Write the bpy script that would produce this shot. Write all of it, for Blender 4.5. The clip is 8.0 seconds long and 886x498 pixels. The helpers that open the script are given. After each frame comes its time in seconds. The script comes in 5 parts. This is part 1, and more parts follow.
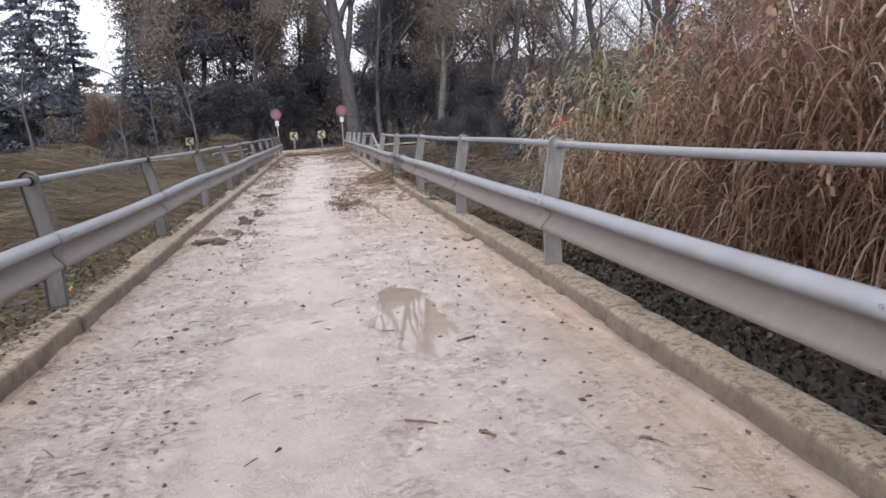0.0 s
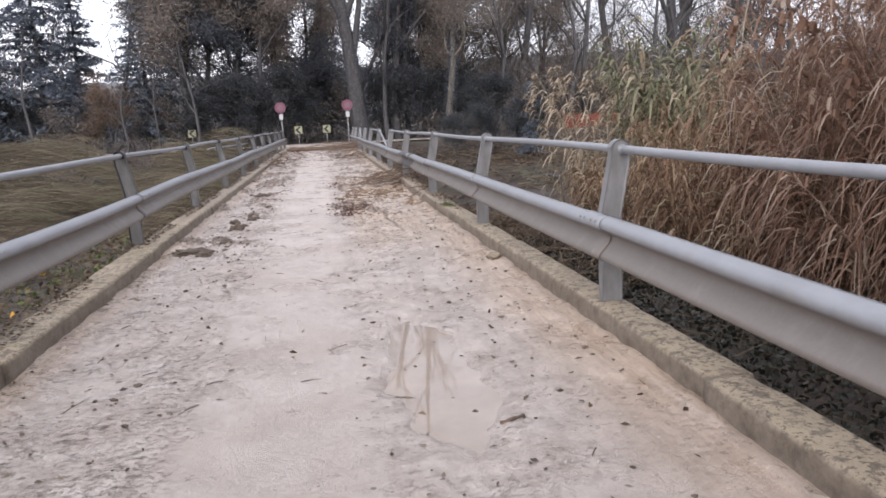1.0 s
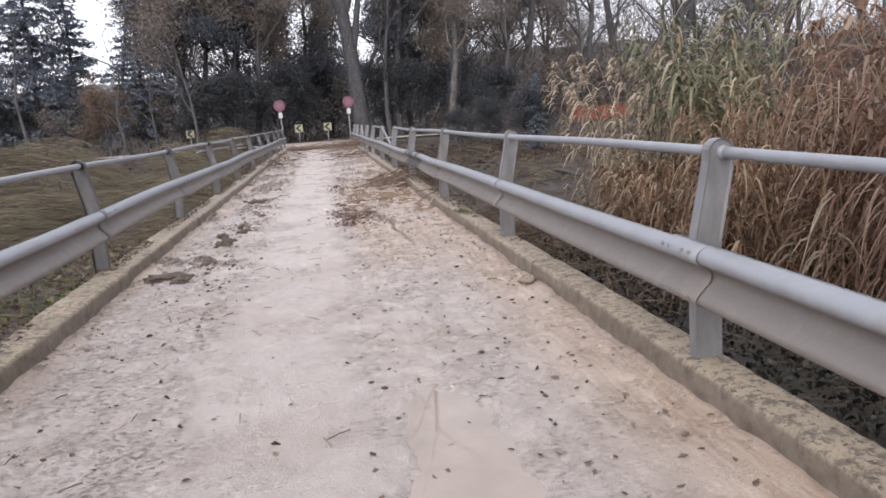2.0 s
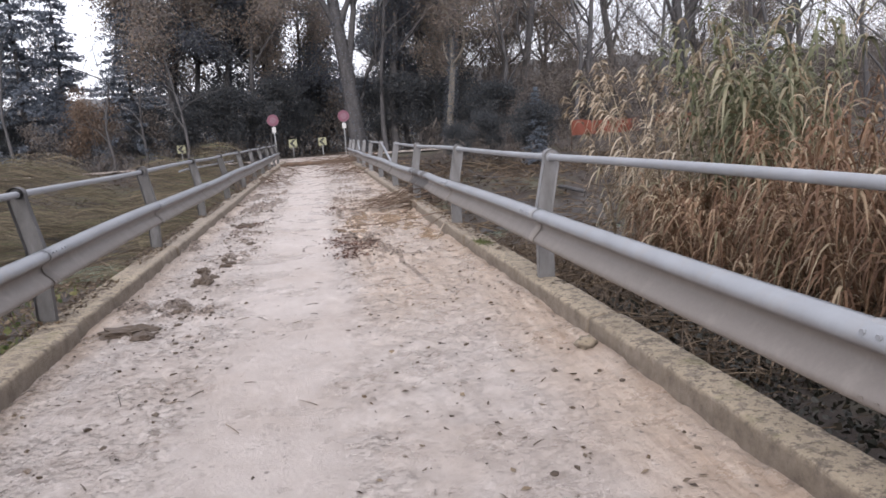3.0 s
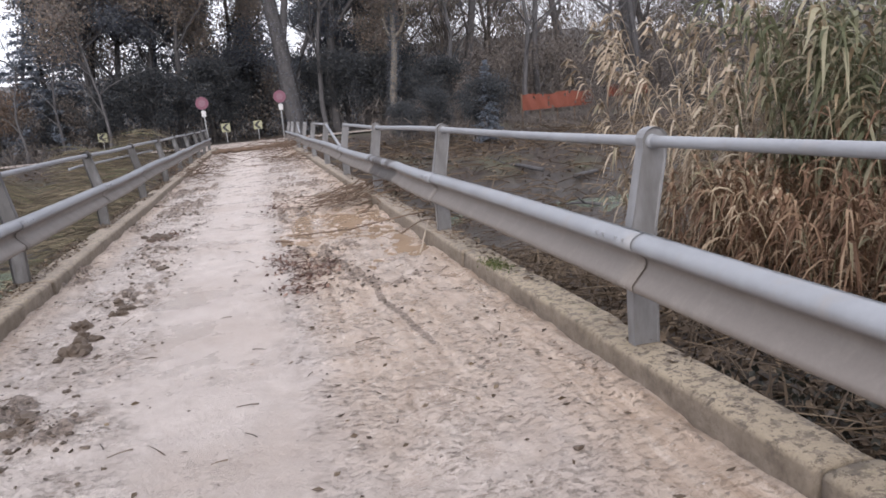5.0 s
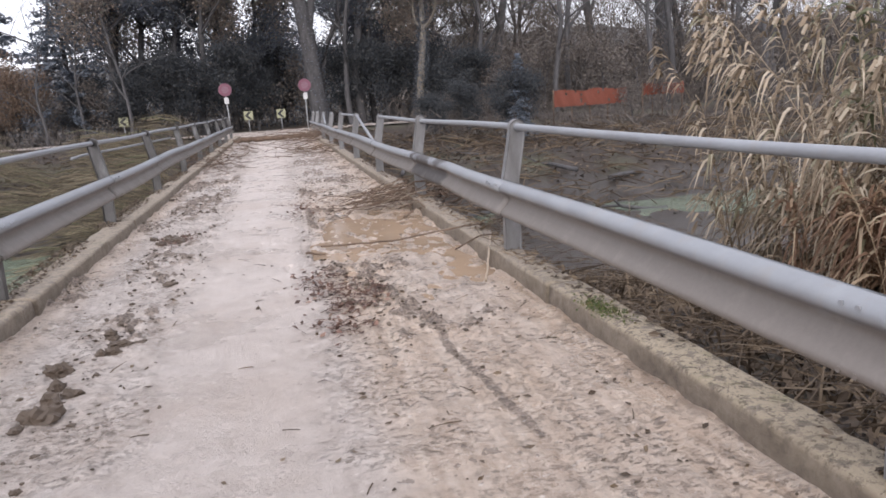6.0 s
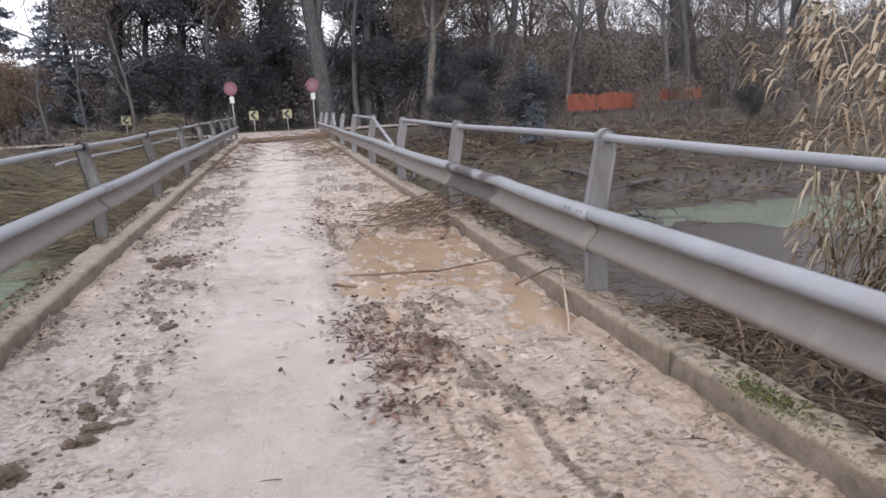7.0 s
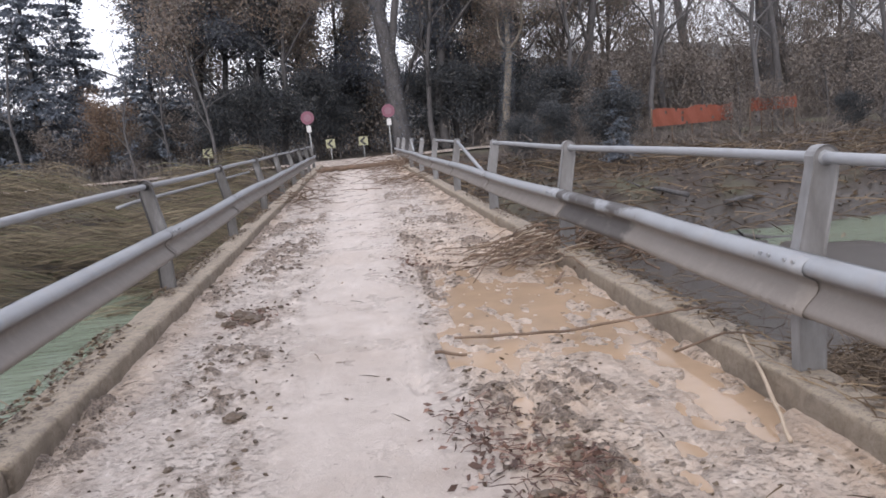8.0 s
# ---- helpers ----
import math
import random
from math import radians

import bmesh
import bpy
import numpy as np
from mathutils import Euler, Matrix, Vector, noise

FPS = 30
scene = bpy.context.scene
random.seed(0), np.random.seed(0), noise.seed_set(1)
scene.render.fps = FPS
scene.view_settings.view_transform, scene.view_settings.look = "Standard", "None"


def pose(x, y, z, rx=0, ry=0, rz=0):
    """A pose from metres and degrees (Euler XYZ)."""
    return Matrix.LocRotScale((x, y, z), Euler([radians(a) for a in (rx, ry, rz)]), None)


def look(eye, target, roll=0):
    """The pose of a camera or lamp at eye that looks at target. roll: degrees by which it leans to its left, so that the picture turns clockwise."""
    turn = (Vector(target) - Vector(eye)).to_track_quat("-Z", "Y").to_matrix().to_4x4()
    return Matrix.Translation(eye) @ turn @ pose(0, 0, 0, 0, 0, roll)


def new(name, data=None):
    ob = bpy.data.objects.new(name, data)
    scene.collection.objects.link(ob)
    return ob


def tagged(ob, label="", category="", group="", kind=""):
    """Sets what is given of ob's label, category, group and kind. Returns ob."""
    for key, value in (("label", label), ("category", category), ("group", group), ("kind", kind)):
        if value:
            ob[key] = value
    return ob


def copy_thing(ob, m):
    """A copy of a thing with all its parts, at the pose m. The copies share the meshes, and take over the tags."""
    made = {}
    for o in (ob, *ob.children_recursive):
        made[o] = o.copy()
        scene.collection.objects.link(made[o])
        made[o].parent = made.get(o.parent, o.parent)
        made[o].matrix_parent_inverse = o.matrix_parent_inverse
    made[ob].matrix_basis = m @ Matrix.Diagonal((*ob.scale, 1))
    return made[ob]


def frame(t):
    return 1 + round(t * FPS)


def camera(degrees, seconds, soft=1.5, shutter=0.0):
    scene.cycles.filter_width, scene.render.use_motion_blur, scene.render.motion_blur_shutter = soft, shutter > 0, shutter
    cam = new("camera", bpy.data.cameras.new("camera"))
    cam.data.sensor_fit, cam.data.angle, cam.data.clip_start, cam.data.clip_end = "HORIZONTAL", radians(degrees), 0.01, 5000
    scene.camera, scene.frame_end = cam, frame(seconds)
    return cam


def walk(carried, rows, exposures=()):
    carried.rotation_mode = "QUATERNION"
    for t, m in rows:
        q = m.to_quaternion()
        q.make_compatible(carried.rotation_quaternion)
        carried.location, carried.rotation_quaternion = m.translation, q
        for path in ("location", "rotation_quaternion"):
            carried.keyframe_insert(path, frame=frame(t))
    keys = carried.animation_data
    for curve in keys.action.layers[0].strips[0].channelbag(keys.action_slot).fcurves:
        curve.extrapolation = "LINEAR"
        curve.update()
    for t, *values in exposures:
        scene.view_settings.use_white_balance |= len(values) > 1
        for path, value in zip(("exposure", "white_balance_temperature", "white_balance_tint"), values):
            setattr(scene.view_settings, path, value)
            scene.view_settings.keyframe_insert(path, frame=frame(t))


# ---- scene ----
import functools

cam = camera(61.8, 8.0, soft=1.7)
PATH = [
    (0, (0.216, -0.001, 1.363), (0.529, 1.945, 1.028), -3.7),
    (0.5, (0.233, 0.639, 1.367), (0.6, 2.573, 1.012), -1.9),
    (1, (0.268, 1.316, 1.377), (0.571, 3.263, 1.033), -2.7),
    (1.5, (0.286, 2.012, 1.385), (0.582, 3.959, 1.036), -2.3),
    (1.7, (0.328, 2.25, 1.389), (0.614, 4.197, 1.033), -3.7),
    (2.8, (0.34, 3.746, 1.41), (0.636, 5.694, 1.069), -4.0),
    (3, (0.308, 4.019, 1.417), (0.618, 5.969, 1.097), -3.9),
    (3.5, (0.3, 4.676, 1.431), (0.725, 6.611, 1.158), -3.4),
    (4, (0.324, 5.335, 1.421), (0.768, 7.263, 1.132), -4.7),
    (4.5, (0.342, 6.014, 1.417), (0.788, 7.927, 1.042), -5.0),
    (4.7, (0.359, 6.289, 1.413), (0.811, 8.199, 1.03), -5.5),
    (5.8, (0.319, 7.799, 1.383), (0.757, 9.708, 0.98), -4.9),
    (6, (0.282, 8.119, 1.405), (0.688, 10.037, 1.006), -3.8),
    (6.5, (0.203, 8.739, 1.413), (0.608, 10.657, 1.018), -2.5),
    (7, (0.137, 9.432, 1.429), (0.539, 11.351, 1.036), -3.0),
    (7.5, (0.07, 10.063, 1.455), (0.45, 12.001, 1.138), -2.8),
    (8, (0.061, 10.714, 1.43), (0.27, 12.677, 1.109), -5.3),
]
walk(cam, [(t, look(eye, target, roll)) for t, eye, target, roll in PATH], [(0.0, 0.45, 6520, 14), (8.0, 0.45, 6520, 14)])

# ---- world, sun, exposure ----
SUN_EL, SUN_AZ = 32.0, 200.0
world = bpy.data.worlds.new("overcast_sky")
scene.world = world
world.use_nodes = True
wt = world.node_tree
wt.nodes.clear()
w_out = wt.nodes.new("ShaderNodeOutputWorld")
w_bg = wt.nodes.new("ShaderNodeBackground")
w_sky = wt.nodes.new("ShaderNodeTexSky")
w_sky.sky_type = "NISHITA"
w_sky.sun_disc = False
w_sky.sun_elevation = radians(SUN_EL)
w_sky.sun_rotation = radians(SUN_AZ)
w_sky.air_density, w_sky.dust_density, w_sky.ozone_density = 1.0, 4.0, 1.0
w_mix = wt.nodes.new("ShaderNodeMix")
w_mix.data_type = "RGBA"
w_mix.inputs["Factor"].default_value = 0.78
w_mix.inputs["B"].default_value = (12.0, 12.4, 13.6, 1)
w_bg.inputs["Strength"].default_value = 0.11
wt.links.new(w_sky.outputs["Color"], w_mix.inputs["A"])
wt.links.new(w_mix.outputs["Result"], w_bg.inputs["Color"])
wt.links.new(w_bg.outputs["Background"], w_out.inputs["Surface"])

sun_data = bpy.data.lights.new("sun", "SUN")
sun_data.energy, sun_data.angle, sun_data.color = 1.5, radians(60), (1.0, 0.98, 0.96)
sun = new("sun", sun_data)
sun.matrix_world = look((0, 0, 40), (0 - math.sin(radians(SUN_AZ)) * 30, 0 - math.cos(radians(SUN_AZ)) * 30, 40 - 30 * math.tan(radians(SUN_EL))))


# ---- materials ----
def mat(name, build):
    m = bpy.data.materials.new(name)
    m.use_nodes = True
    build(m.node_tree, m.node_tree.nodes["Principled BSDF"])
    return m


def node(tree, kind, **inputs):
    n = tree.nodes.new(kind)
    for key, value in inputs.items():
        n.inputs[key.replace("_", " ")].default_value = value
    return n


def ramp(tree, source, stops):
    r = tree.nodes.new("ShaderNodeValToRGB")
    while len(r.color_ramp.elements) < len(stops):
        r.color_ramp.elements.new(0.5)
    for e, (p, c) in zip(r.color_ramp.elements, stops):
        e.position = p
        e.color = (*c, 1) if len(c) == 3 else c
    tree.links.new(source, r.inputs["Fac"])
    return r.outputs["Color"]


def noise_of(tree, coord, scale, detail=6.0, rough=0.6, stretch=None):
    if stretch:
        mp = tree.nodes.new("ShaderNodeMapping")
        mp.inputs["Scale"].default_value = stretch
        tree.links.new(coord, mp.inputs["Vector"])
        coord = mp.outputs["Vector"]
    n = node(tree, "ShaderNodeTexNoise", Scale=scale, Detail=detail, Roughness=rough)
    tree.links.new(coord, n.inputs["Vector"])
    return n.outputs["Fac"]


def mixed(tree, fac, a, b, mode="MIX"):
    m = tree.nodes.new("ShaderNodeMix")
    m.data_type, m.blend_type = "RGBA", mode
    for key, value in (("Factor", fac), ("A", a), ("B", b)):
        if isinstance(value, (int, float)):
            m.inputs[key].default_value = value
        elif isinstance(value, tuple):
            m.inputs[key].default_value = (*value, 1)
        else:
            tree.links.new(value, m.inputs[key])
    return m.outputs["Result"]


def bumped(tree, bsdf, height, strength=0.5, distance=0.01):
    b = node(tree, "ShaderNodeBump", Strength=strength, Distance=distance)
    tree.links.new(height, b.inputs["Height"])
    tree.links.new(b.outputs["Normal"], bsdf.inputs["Normal"])


def where(tree):
    return tree.nodes.new("ShaderNodeNewGeometry").outputs["Position"]


def axis_of(tree, coord, axis):
    s = tree.nodes.new("ShaderNodeSeparateXYZ")
    tree.links.new(coord, s.inputs["Vector"])
    return s.outputs[axis]


def math_of(tree, op, a, b=0.0):
    n = tree.nodes.new("ShaderNodeMath")
    n.operation = op
    for k, v in enumerate((a, b)):
        if isinstance(v, (int, float)):
            n.inputs[k].default_value = v
        else:
            tree.links.new(v, n.inputs[k])
    return n.outputs[0]


def flecks(tree, coord, scale, spread, more, less):
    """Scattered small crisp-edged spots of uneven size and outline: 0 or 1."""
    wob = node(tree, "ShaderNodeTexNoise", Scale=scale * 2.2, Detail=4.0, Roughness=0.7)
    tree.links.new(coord, wob.inputs["Vector"])
    off = tree.nodes.new("ShaderNodeVectorMath")
    off.operation = "MULTIPLY_ADD"
    tree.links.new(wob.outputs["Color"], off.inputs[0])
    off.inputs[1].default_value = (0.9 / scale, 0.7 / scale, 0.0)
    tree.links.new(coord, off.inputs[2])
    vor = node(tree, "ShaderNodeTexVoronoi", Scale=scale)
    tree.links.new(off.outputs["Vector"], vor.inputs["Vector"])
    size = math_of(tree, "ADD", math_of(tree, "MULTIPLY", axis_of(tree, vor.outputs["Color"], "X"), spread), math_of(tree, "SUBTRACT", more, less))
    return math_of(tree, "LESS_THAN", vor.outputs["Distance"], size)


def mud_road(tree, bsdf):
    p = where(tree)
    big = noise_of(tree, p, 0.8, 5)
    mid = noise_of(tree, p, 7.0, 8, 0.72, (0.8, 0.6, 1))
    fine = noise_of(tree, p, 70.0, 6, 0.75)
    mud = tree.nodes.new("ShaderNodeAttribute")
    mud.attribute_name = "mud"
    loose = tree.nodes.new("ShaderNodeAttribute")
    loose.attribute_name = "loose"
    base = ramp(tree, mid, [(0.30, (0.29, 0.237, 0.20)), (0.44, (0.47, 0.405, 0.362)), (0.68, (0.63, 0.565, 0.52))])
    smooth = ramp(tree, mid, [(0.25, (0.46, 0.40, 0.36)), (0.75, (0.585, 0.52, 0.478))])
    base = mixed(tree, loose.outputs["Fac"], smooth, base)
    ochre = ramp(tree, big, [(0.46, (0, 0, 0)), (0.68, (0.4, 0.4, 0.4))])
    base = mixed(tree, ochre, base, (0.37, 0.29, 0.235))
    silt = tree.nodes.new("ShaderNodeAttribute")
    silt.attribute_name = "silt"
    base = mixed(tree, silt.outputs["Fac"], base, ramp(tree, noise_of(tree, p, 4.0, 8, 0.72, (3.4, 0.28, 1)), [(0.34, (0.36, 0.25, 0.17)), (0.5, (0.51, 0.39, 0.295)), (0.66, (0.64, 0.53, 0.435))]))
    dark = mixed(tree, ramp(tree, noise_of(tree, p, 42.0, 5, 0.75), [(0.42, (0, 0, 0)), (0.57, (1, 1, 1))]), (0.085, 0.06, 0.046), (0.36, 0.285, 0.235))
    crumb = math_of(tree, "MULTIPLY", math_of(tree, "SUBTRACT", noise_of(tree, p, 34.0, 6, 0.75), 0.5), 1.5)
    mask = ramp(tree, math_of(tree, "ADD", mud.outputs["Fac"], crumb), [(0.44, (0, 0, 0)), (0.62, (0.85, 0.85, 0.85))])
    col = mixed(tree, mask, base, dark)
    # dents and marks: shade of small hollows painted dark, besides the bump
    dents = ramp(tree, noise_of(tree, p, 26.0, 6, 0.72, (0.7, 1.0, 1)), [(0.55, (0, 0, 0)), (0.60, (1, 1, 1))])
    where_dents = ramp(tree, noise_of(tree, p, 2.3, 4, 0.6), [(0.38, (0.1, 0.1, 0.1)), (0.58, (1, 1, 1))])
    dents = math_of(tree, "MULTIPLY", math_of(tree, "MULTIPLY", dents, where_dents), loose.outputs["Fac"])
    col = mixed(tree, math_of(tree, "MULTIPLY", dents, 0.75), col, (0.15, 0.118, 0.095))
    marks = ramp(tree, noise_of(tree, p, 46.0, 5, 0.7, (0.55, 1.0, 1)), [(0.56, (0, 0, 0)), (0.61, (1, 1, 1))])
    marks = math_of(tree, "MULTIPLY", math_of(tree, "MULTIPLY", marks, where_dents), loose.outputs["Fac"])
    col = mixed(tree, math_of(tree, "MULTIPLY", marks, 0.6), col, (0.17, 0.135, 0.11))
    # crests painted paler, like ridges catching light
    crest = ramp(tree, noise_of(tree, p, 31.0, 5, 0.7, (0.5, 1.0, 1)), [(0.58, (0, 0, 0)), (0.66, (0.5, 0.5, 0.5))])
    col = mixed(tree, math_of(tree, "MULTIPLY", crest, loose.outputs["Fac"]), col, (0.56, 0.50, 0.46))
    crumbs = flecks(tree, p, 15.0, 0.30, math_of(tree, "MULTIPLY", loose.outputs["Fac"], 0.12), 0.17)
    shards = flecks(tree, p, 5.5, 0.34, math_of(tree, "MULTIPLY", loose.outputs["Fac"], 0.20), 0.33)
    specks = math_of(tree, "MAXIMUM", crumbs, shards)
    col = mixed(tree, math_of(tree, "MULTIPLY", specks, 0.8), col, mixed(tree, fine, (0.07, 0.052, 0.04), (0.20, 0.16, 0.13)))
    pale = flecks(tree, p, 21.0, 0.30, math_of(tree, "MULTIPLY", loose.outputs["Fac"], 0.05), 0.14)
    col = mixed(tree, math_of(tree, "MULTIPLY", pale, 0.6), col, (0.68, 0.62, 0.57))
    grit = ramp(tree, noise_of(tree, p, 120.0, 2, 0.5), [(0.66, (0, 0, 0)), (0.71, (1, 1, 1))])
    col = mixed(tree, math_of(tree, "MULTIPLY", grit, 0.45), col, (0.12, 0.095, 0.075))
    tree.links.new(col, bsdf.inputs["Base Color"])
    wet = ramp(tree, noise_of(tree, p, 1.5, 6, 0.7), [(0.40, (0.20, 0.20, 0.20)), (0.60, (0.55, 0.55, 0.55))])
    wet = mixed(tree, mask, wet, (0.75, 0.75, 0.75))
    tree.links.new(wet, bsdf.inputs["Roughness"])
    h = mixed(tree, 0.35, mid, fine)
    h = mixed(tree, math_of(tree, "MULTIPLY", mask, 0.5), h, fine)
    h = mixed(tree, math_of(tree, "MULTIPLY", dents, 0.6), h, (0.0, 0.0, 0.0))
    h = mixed(tree, math_of(tree, "MULTIPLY", marks, 0.7), h, (0.0, 0.0, 0.0))
    h = mixed(tree, math_of(tree, "MULTIPLY", specks, 0.6), h, (0.05, 0.05, 0.05))
    bumped(tree, bsdf, h, 1.0, 0.05)


def puddle_water(tint, rough=0.03):
    def build(tree, bsdf):
        p = where(tree)
        col = ramp(tree, noise_of(tree, p, 2.2, 5, 0.6), [(0.35, tuple(c * 0.8 for c in tint)), (0.65, tint)])
        tree.links.new(col, bsdf.inputs["Base Color"])
        bsdf.inputs["Roughness"].default_value = rough
        bsdf.inputs["IOR"].default_value = 1.36
        bumped(tree, bsdf, noise_of(tree, p, 5.0, 3), 0.03, 0.01)
    return build


def river_water(tree, bsdf):
    p = where(tree)
    col = ramp(tree, noise_of(tree, p, 0.25, 4), [(0.3, (0.125, 0.155, 0.115)), (0.7, (0.165, 0.195, 0.15))])
    tree.links.new(col, bsdf.inputs["Base Color"])
    bsdf.inputs["Roughness"].default_value = 0.08
    bsdf.inputs["IOR"].default_value = 1.33
    bumped(tree, bsdf, noise_of(tree, p, 1.3, 4, 0.6, (0.5, 1.5, 1)), 0.6, 0.10)


def concrete(tree, bsdf):
    p = where(tree)
    big, mid, fine = noise_of(tree, p, 1.3, 5), noise_of(tree, p, 9.0, 8, 0.7), noise_of(tree, p, 70.0, 5, 0.7)
    col = ramp(tree, mid, [(0.30, (0.095, 0.074, 0.056)), (0.5, (0.175, 0.142, 0.11)), (0.70, (0.24, 0.202, 0.162))])
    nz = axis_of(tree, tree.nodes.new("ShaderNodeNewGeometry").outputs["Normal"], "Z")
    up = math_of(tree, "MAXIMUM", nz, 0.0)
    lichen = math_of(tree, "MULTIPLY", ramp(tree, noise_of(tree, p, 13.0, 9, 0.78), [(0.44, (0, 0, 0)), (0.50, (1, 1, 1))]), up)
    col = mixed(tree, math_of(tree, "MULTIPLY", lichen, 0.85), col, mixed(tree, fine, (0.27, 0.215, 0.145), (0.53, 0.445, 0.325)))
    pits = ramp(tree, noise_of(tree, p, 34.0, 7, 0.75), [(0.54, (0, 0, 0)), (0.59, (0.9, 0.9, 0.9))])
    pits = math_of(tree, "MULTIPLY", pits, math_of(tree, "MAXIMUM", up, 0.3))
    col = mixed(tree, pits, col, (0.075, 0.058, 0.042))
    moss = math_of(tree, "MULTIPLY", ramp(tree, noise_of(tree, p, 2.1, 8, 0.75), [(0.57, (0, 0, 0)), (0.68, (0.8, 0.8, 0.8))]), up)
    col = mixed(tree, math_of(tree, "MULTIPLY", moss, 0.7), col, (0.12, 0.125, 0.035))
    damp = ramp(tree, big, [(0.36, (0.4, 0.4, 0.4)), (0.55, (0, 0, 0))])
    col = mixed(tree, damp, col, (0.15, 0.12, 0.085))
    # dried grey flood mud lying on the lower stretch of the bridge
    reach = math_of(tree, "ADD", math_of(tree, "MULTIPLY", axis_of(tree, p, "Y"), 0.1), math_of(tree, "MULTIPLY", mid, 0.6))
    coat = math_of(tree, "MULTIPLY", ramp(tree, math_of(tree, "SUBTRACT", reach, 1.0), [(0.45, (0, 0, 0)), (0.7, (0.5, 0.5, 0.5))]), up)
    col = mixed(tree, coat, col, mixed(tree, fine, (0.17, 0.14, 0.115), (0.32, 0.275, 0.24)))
    tree.links.new(col, bsdf.inputs["Base Color"])
    bsdf.inputs["Roughness"].default_value = 0.85
    bumped(tree, bsdf, mixed(tree, 0.4, mid, fine), 1.0, 0.03)


def rail_metal(stain):
    def build(tree, bsdf):
        p = where(tree)
        mid, fine = noise_of(tree, p, 3.0, 8, 0.7), noise_of(tree, p, 45.0, 6, 0.7)
        col = ramp(tree, mid, [(0.3, (0.195, 0.203, 0.218)), (0.7, (0.275, 0.288, 0.308))])
        # dried flood mud up to a wavering line, darkened further for the lower half's shade
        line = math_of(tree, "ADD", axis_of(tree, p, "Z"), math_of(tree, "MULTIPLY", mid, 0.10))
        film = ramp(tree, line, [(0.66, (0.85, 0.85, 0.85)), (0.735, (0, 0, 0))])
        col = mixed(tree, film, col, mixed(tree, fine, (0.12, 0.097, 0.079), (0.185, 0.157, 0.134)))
        streak = ramp(tree, noise_of(tree, p, 7.0, 6, 0.7, (1, 1, 0.25)), [(0.52, (0, 0, 0)), (0.75, (0.5, 0.5, 0.5))])
        col = mixed(tree, streak, col, (0.25, 0.225, 0.20))
        spots = ramp(tree, fine, [(0.67, (0, 0, 0)), (0.75, (0.6, 0.6, 0.6))])
        col = mixed(tree, spots, col, (0.17, 0.13, 0.10))
        if stain:
            # soot-black blot by the caught brush, and small rust chips
            along = math_of(tree, "MULTIPLY", math_of(tree, "SUBTRACT", axis_of(tree, p, "Y"), 15.0), 0.333)
            reach = ramp(tree, along, [(0.18, (0, 0, 0)), (0.42, (0.34, 0.34, 0.34)), (0.86, (0.34, 0.34, 0.34)), (0.93, (0, 0, 0))])
            blot = ramp(tree, math_of(tree, "ADD", noise_of(tree, p, 2.6, 6, 0.6, (1, 0.9, 2.2)), reach), [(0.70, (0, 0, 0)), (0.80, (0.92, 0.92, 0.92))])
            col = mixed(tree, blot, col, (0.045, 0.038, 0.035))
            chips = flecks(tree, p, 9.0, 0.34, 0.0, 0.26)
            col = mixed(tree, math_of(tree, "MULTIPLY", chips, 0.8), col, (0.06, 0.035, 0.028))
        tree.links.new(col, bsdf.inputs["Base Color"])
        bsdf.inputs["Metallic"].default_value = 0.15
        tree.links.new(ramp(tree, mid, [(0.3, (0.40, 0.40, 0.40)), (0.7, (0.6, 0.6, 0.6))]), bsdf.inputs["Roughness"])
        bumped(tree, bsdf, fine, 0.15, 0.003)
    return build


def streaked_post(tones):
    """Old galvanising under a film of dirt, wiped pale in streaks; tones set how dark."""
    def build(tree, bsdf):
        p = where(tree)
        streak, fine = noise_of(tree, p, 6.0, 7, 0.7, (1, 1, 0.3)), noise_of(tree, p, 50.0, 5, 0.7)
        col = ramp(tree, streak, list(zip((0.35, 0.55, 0.72), tones)))
        col = mixed(tree, ramp(tree, fine, [(0.6, (0, 0, 0)), (0.7, (0.5, 0.5, 0.5))]), col, (0.16, 0.135, 0.11))
        tree.links.new(col, bsdf.inputs["Base Color"])
        bsdf.inputs["Metallic"].default_value = 0.15
        bsdf.inputs["Roughness"].default_value = 0.5
        bumped(tree, bsdf, fine, 0.2, 0.003)
    return build


def earth(tree, bsdf):
    p = where(tree)
    big, mid, fine = noise_of(tree, p, 0.35, 6, 0.65), noise_of(tree, p, 3.0, 8, 0.7), noise_of(tree, p, 30.0, 6, 0.7)
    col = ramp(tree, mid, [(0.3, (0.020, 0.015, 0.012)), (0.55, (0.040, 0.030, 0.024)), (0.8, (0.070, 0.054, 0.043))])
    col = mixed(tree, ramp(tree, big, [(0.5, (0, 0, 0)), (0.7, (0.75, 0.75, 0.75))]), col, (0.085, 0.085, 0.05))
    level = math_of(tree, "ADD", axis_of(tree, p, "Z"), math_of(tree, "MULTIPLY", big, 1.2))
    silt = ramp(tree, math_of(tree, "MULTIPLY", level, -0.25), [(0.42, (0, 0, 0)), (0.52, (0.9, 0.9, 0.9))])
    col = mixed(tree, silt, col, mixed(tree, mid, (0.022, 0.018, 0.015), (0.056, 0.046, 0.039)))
    tree.links.new(col, bsdf.inputs["Base Color"])
    tree.links.new(ramp(tree, silt, [(0.0, (0.8, 0.8, 0.8)), (1.0, (0.35, 0.35, 0.35))]), bsdf.inputs["Roughness"])
    bumped(tree, bsdf, mixed(tree, 0.35, mid, fine), 0.6, 0.05)


